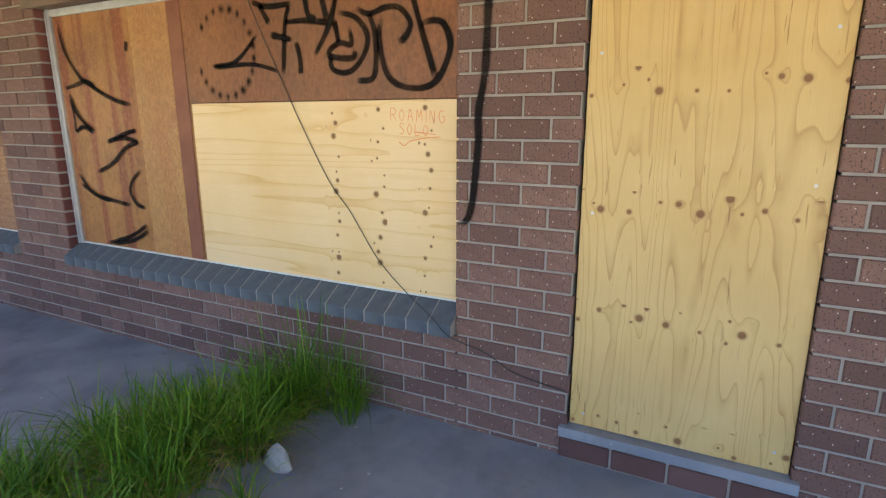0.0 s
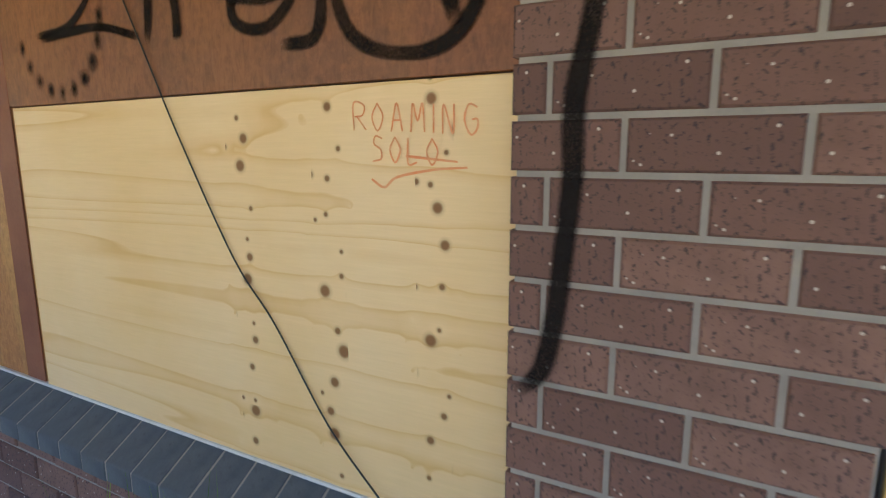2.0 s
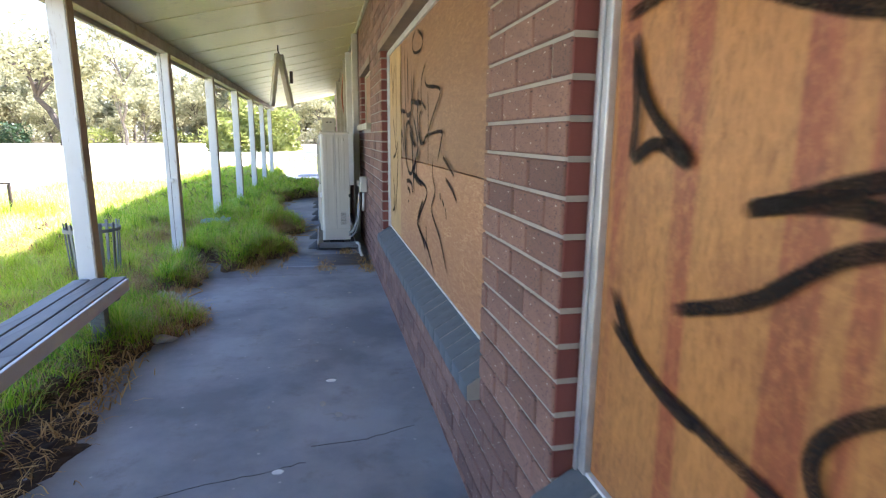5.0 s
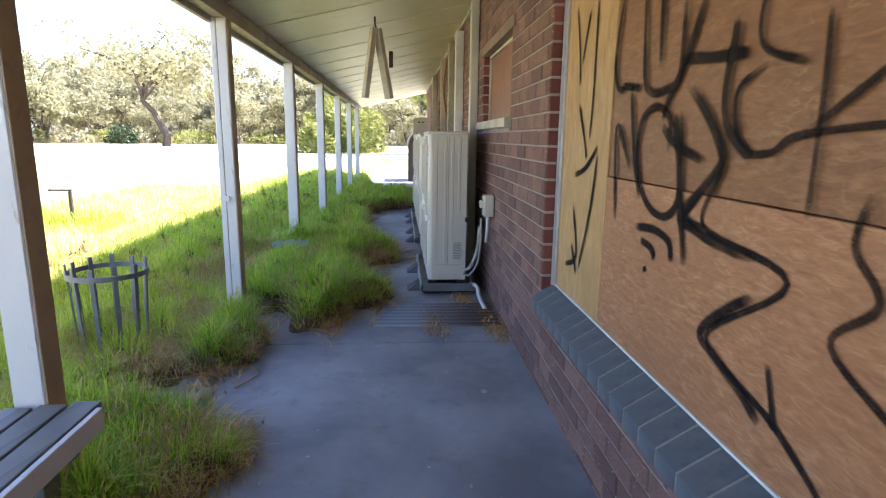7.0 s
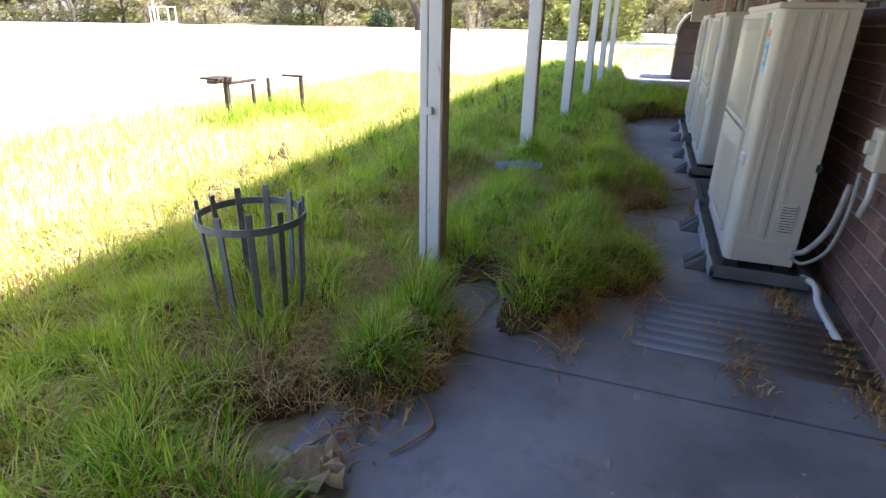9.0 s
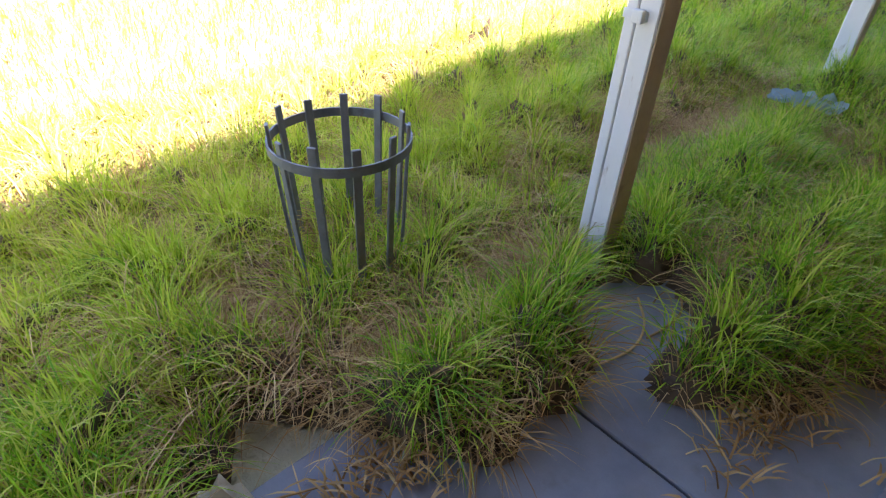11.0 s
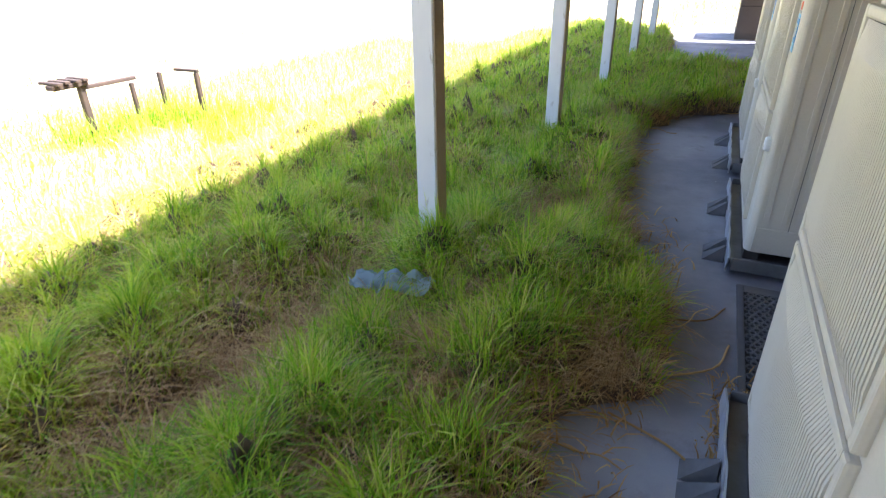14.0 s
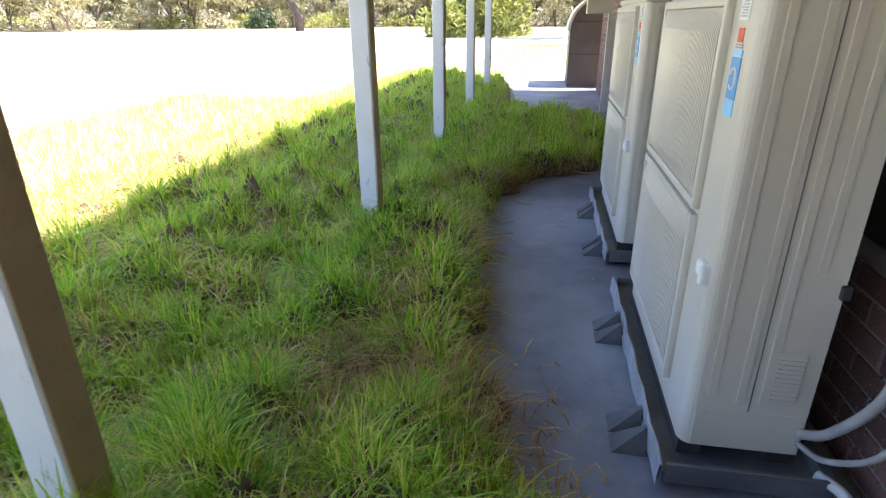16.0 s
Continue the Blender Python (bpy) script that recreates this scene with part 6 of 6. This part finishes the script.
def clump(spots, seed, name, mat, label, per, h, wide, lean):
    """A clump of many small tufts at (x, y, height factor), grown through the slab."""
    r = np.random.default_rng(seed)
    cx, cy, ch = (np.repeat(np.array(q), per) for q in zip(*spots))
    n = len(cx)
    az, out = r.random(n) * 2 * np.pi, np.sqrt(r.random(n))
    x, y = np.minimum(cx + np.cos(az) * out * 0.055, -0.012), cy + np.sin(az) * out * 0.055
    bend = np.clip(lean + 0.5 * out + 0.3 * r.normal(size=n), 0.1, 1.6)
    blades(name, x, y, np.full(n, -0.004), h * ch * (0.5 + 0.7 * r.random(n)), bend, wide * (0.6 + 0.8 * r.random(n)), mat, label, seed + 1, az + 0.6 * r.normal(size=n))


# the clump that crosses the slab near the boarded door
r = np.random.default_rng(50)
across = [(-0.22 - 1.3 * u + 0.05 * r.normal(), 1.72 + 0.30 * u + (0.10 + 0.22 * u) * r.normal(), 0.55 + 0.75 * r.random()) for u in r.random(105)]
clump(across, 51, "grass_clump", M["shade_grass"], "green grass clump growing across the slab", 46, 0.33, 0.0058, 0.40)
clump([(p[0], p[1], p[2]) for p in across], 57, "dead_grass", M["straw"], "brown dead grass under the clump", 16, 0.24, 0.0034, 0.9)
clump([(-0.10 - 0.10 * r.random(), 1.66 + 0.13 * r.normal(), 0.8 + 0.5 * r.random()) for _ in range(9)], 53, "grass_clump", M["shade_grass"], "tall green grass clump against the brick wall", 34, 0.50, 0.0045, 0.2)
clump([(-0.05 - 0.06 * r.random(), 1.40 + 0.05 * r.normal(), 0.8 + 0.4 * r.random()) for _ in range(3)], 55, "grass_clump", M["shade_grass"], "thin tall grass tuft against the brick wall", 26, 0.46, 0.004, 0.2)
tuft(450, -1.72, 5.5, 0.07, 0.55, 0.0, 63, 0.16, "dead_grass", M["straw"], "dark matted dead grass along the slab edge", 1.2)
for i, (sx, sy) in enumerate(((-6.0, 12.2), (-5.95, 12.75), (-5.85, 13.05), (-5.4, 13.1), (-5.2, 13.6), (-4.7, 12.6))):
    tuft(420, sx, sy, 0.17, 0.20, 0.0, 91 + i, 0.42 - 0.12 * (i > 3), "field_weed", M["grass"], "rank weeds round the broken table frames", 0.5)
for i, (sy, sl) in enumerate(((8.75, 0.2), (9.4, 0.35), (10.3, 0.4), (11.2, 0.4), (12.4, 0.4), (6.9, 0.12), (7.9, 0.25))):
    tuft(520, float(np.interp(sy, EDGE_Y, EDGE_X)) - 0.10, sy, 0.05, sl, 0.0, 111 + i, 0.12, "dead_grass", M["straw"], "brown dead grass matted along the slab edge", 1.1)
# straw swept against the wall and dry runners over the slab
for i, (sx, sy) in enumerate(((-0.10, 8.75), (-0.06, 8.45), (-0.25, 9.25), (-0.52, 8.62), (-0.55, 10.6))):
    tuft(260, sx, sy, 0.05, 0.14, 0.0, 71 + i, 0.07, "straw_litter", M["straw"], "dry straw litter on the slab", 0.95)
run = bmesh.new()
r = np.random.default_rng(5)
for i in range(34):
    yy = 5.0 + 11.0 * r.random()
    xx = float(np.interp(yy, EDGE_Y, EDGE_X)) - 0.05
    ang = r.normal() * 0.9
    pts, p = [], Vector((xx, yy, 0.02))
    for k in range(5):
        pts.append(p.copy())
        ang += r.normal() * 0.45
        p += Vector((math.cos(ang) * 0.07, math.sin(ang) * 0.07, 0.012 * r.normal() - 0.002))
        p.z = max(0.006, p.z)
    add_tube(run, smooth_path(pts, 3), 0.003, 5)
for pts in ([(-1.71, 7.92), (-1.62, 7.83), (-1.57, 7.75), (-1.59, 7.67), (-1.65, 7.57)], [(-1.75, 8.79), (-1.66, 8.68), (-1.63, 8.57), (-1.65, 8.44), (-1.70, 8.33)],
            [(-1.67, 8.94), (-1.61, 8.83), (-1.61, 8.73), (-1.62, 8.63)], [(-1.86, 7.80), (-1.84, 7.72), (-1.87, 7.66)], [(-1.80, 7.86), (-1.88, 7.76), (-1.98, 7.72), (-2.08, 7.68)],
            [(-1.15, 9.72), (-1.0, 9.68), (-0.92, 9.72)], [(-0.95, 10.5), (-0.75, 10.42), (-0.66, 10.36)], [(-0.85, 10.75), (-0.62, 10.9), (-0.56, 11.1)], [(-0.85, 11.2), (-0.66, 11.25), (-0.58, 11.4)]):
    add_tube(run, smooth_path([(p[0], p[1], 0.008 + 0.006 * (i % 2)) for i, p in enumerate(pts)], 5), 0.0042, 6)
tagged(part("dry_runners", run, M["straw"]), "dry grass runners lying over the slab", "grass", kind="stuff")

# ---- bricks of the wall, one by one ----
COURSE, LONG, JOINT, Z_START = 0.086, 0.226, 0.010, 0.019 - 0.086


def brick_mesh(length, h=COURSE - JOINT, d=0.05, mat="brick"):
    bm = bmesh.new()
    c = 0.004
    back = [bm.verts.new((d, y, z)) for y, z in ((0, 0), (length, 0), (length, h), (0, h))]
    mid = [bm.verts.new((c, y, z)) for y, z in ((0, 0), (length, 0), (length, h), (0, h))]
    front = [bm.verts.new((0, y, z)) for y, z in ((c, c), (length - c, c), (length - c, h - c), (c, h - c))]
    for a, b in ((back, mid), (mid, front)):
        for k in range(4):
            bm.faces.new((a[k], a[(k + 1) % 4], b[(k + 1) % 4], b[k]))
    bm.faces.new(front)
    bmesh.ops.recalc_face_normals(bm, faces=bm.faces[:])
    me = bpy.data.meshes.new("brick")
    bm.to_mesh(me)
    bm.free()
    me.materials.append(M[mat])
    return me


shared, joined_v, joined_f, singles = {}, [], [], 0
course = 0
z = Z_START
jit = np.random.default_rng(3)
while z < TOP - 0.03:
    shift = 0.6355 if course % 2 else 0.5225
    edges = [shift + LONG * k for k in range(-48, 95)]
    zm = z + COURSE / 2
    holes = sorted((o[0], o[1]) for o in OPEN if o[2] - 0.03 < zm < o[3] + 0.02)
    for a, b in zip(edges, edges[1:]):
        pieces = [(max(a, Y0), min(b, Y1))]
        for h0, h1 in holes:
            nxt = []
            for p, q in pieces:
                if q <= h0 or p >= h1:
                    nxt.append((p, q))
                else:
                    if p < h0:
                        nxt.append((p, h0))
                    if q > h1:
                        nxt.append((h1, q))
            pieces = nxt
        for p, q in pieces:
            edge0 = any(abs(p - h1) < 1e-6 for _, h1 in holes)
            edge1 = any(abs(q - h0) < 1e-6 for h0, _ in holes)
            p2, q2 = p + (0 if edge0 else JOINT / 2), q - (0 if edge1 else JOINT / 2)
            if q2 - p2 < 0.03:
                continue
            key = round(q2 - p2, 3)
            zz = z + JOINT / 2
            x = float(jit.normal() * 0.0012)
            if singles < 285 and (-0.75 < p < 0.92 or 3.75 < p < 4.40) and zz > -0.01:
                me = shared.setdefault(key, brick_mesh(key))
                ob = part("brick", me, None, wall)
                ob.matrix_basis = pose(x, p2, zz)
                singles += 1
            else:
                me = shared.setdefault(key, brick_mesh(key))
                base = len(joined_v)
                joined_v += [(v.co.x + x, v.co.y + p2, v.co.z + zz) for v in me.vertices]
                joined_f += [tuple(i + base for i in f.vertices) for f in me.polygons]
    z += COURSE
    course += 1
rest = part("brickwork", mesh_of("brickwork", joined_v, joined_f, M["brick"]), None, wall)
tagged(rest, kind="stuff")
# returns of the openings: header bricks of a darker red
rev = brick_mesh(0.105, d=0.03, mat="red_brick")
for name, o in (("reveal", WIN1), ("reveal", WIN2), ("reveal", WIN3)):
    z = Z_START
    while z < o[3] - 0.05:
        if z > o[2] + 0.03:
            ob = part("reveal_brick", rev, None, wall)
            ob.matrix_basis = Matrix.Translation((0.006, o[1] - 0.003, z + JOINT / 2)) @ Matrix(((0, 1, 0, 0), (1, 0, 0, 0), (0, 0, 1, 0), (0, 0, 0, 1)))
        z += COURSE
    part("reveal_mortar", boxes(((0.008, o[1] - 0.001, o[2]), (0.12, o[1] + 0.0075, o[3]))), M["mortar"], wall)
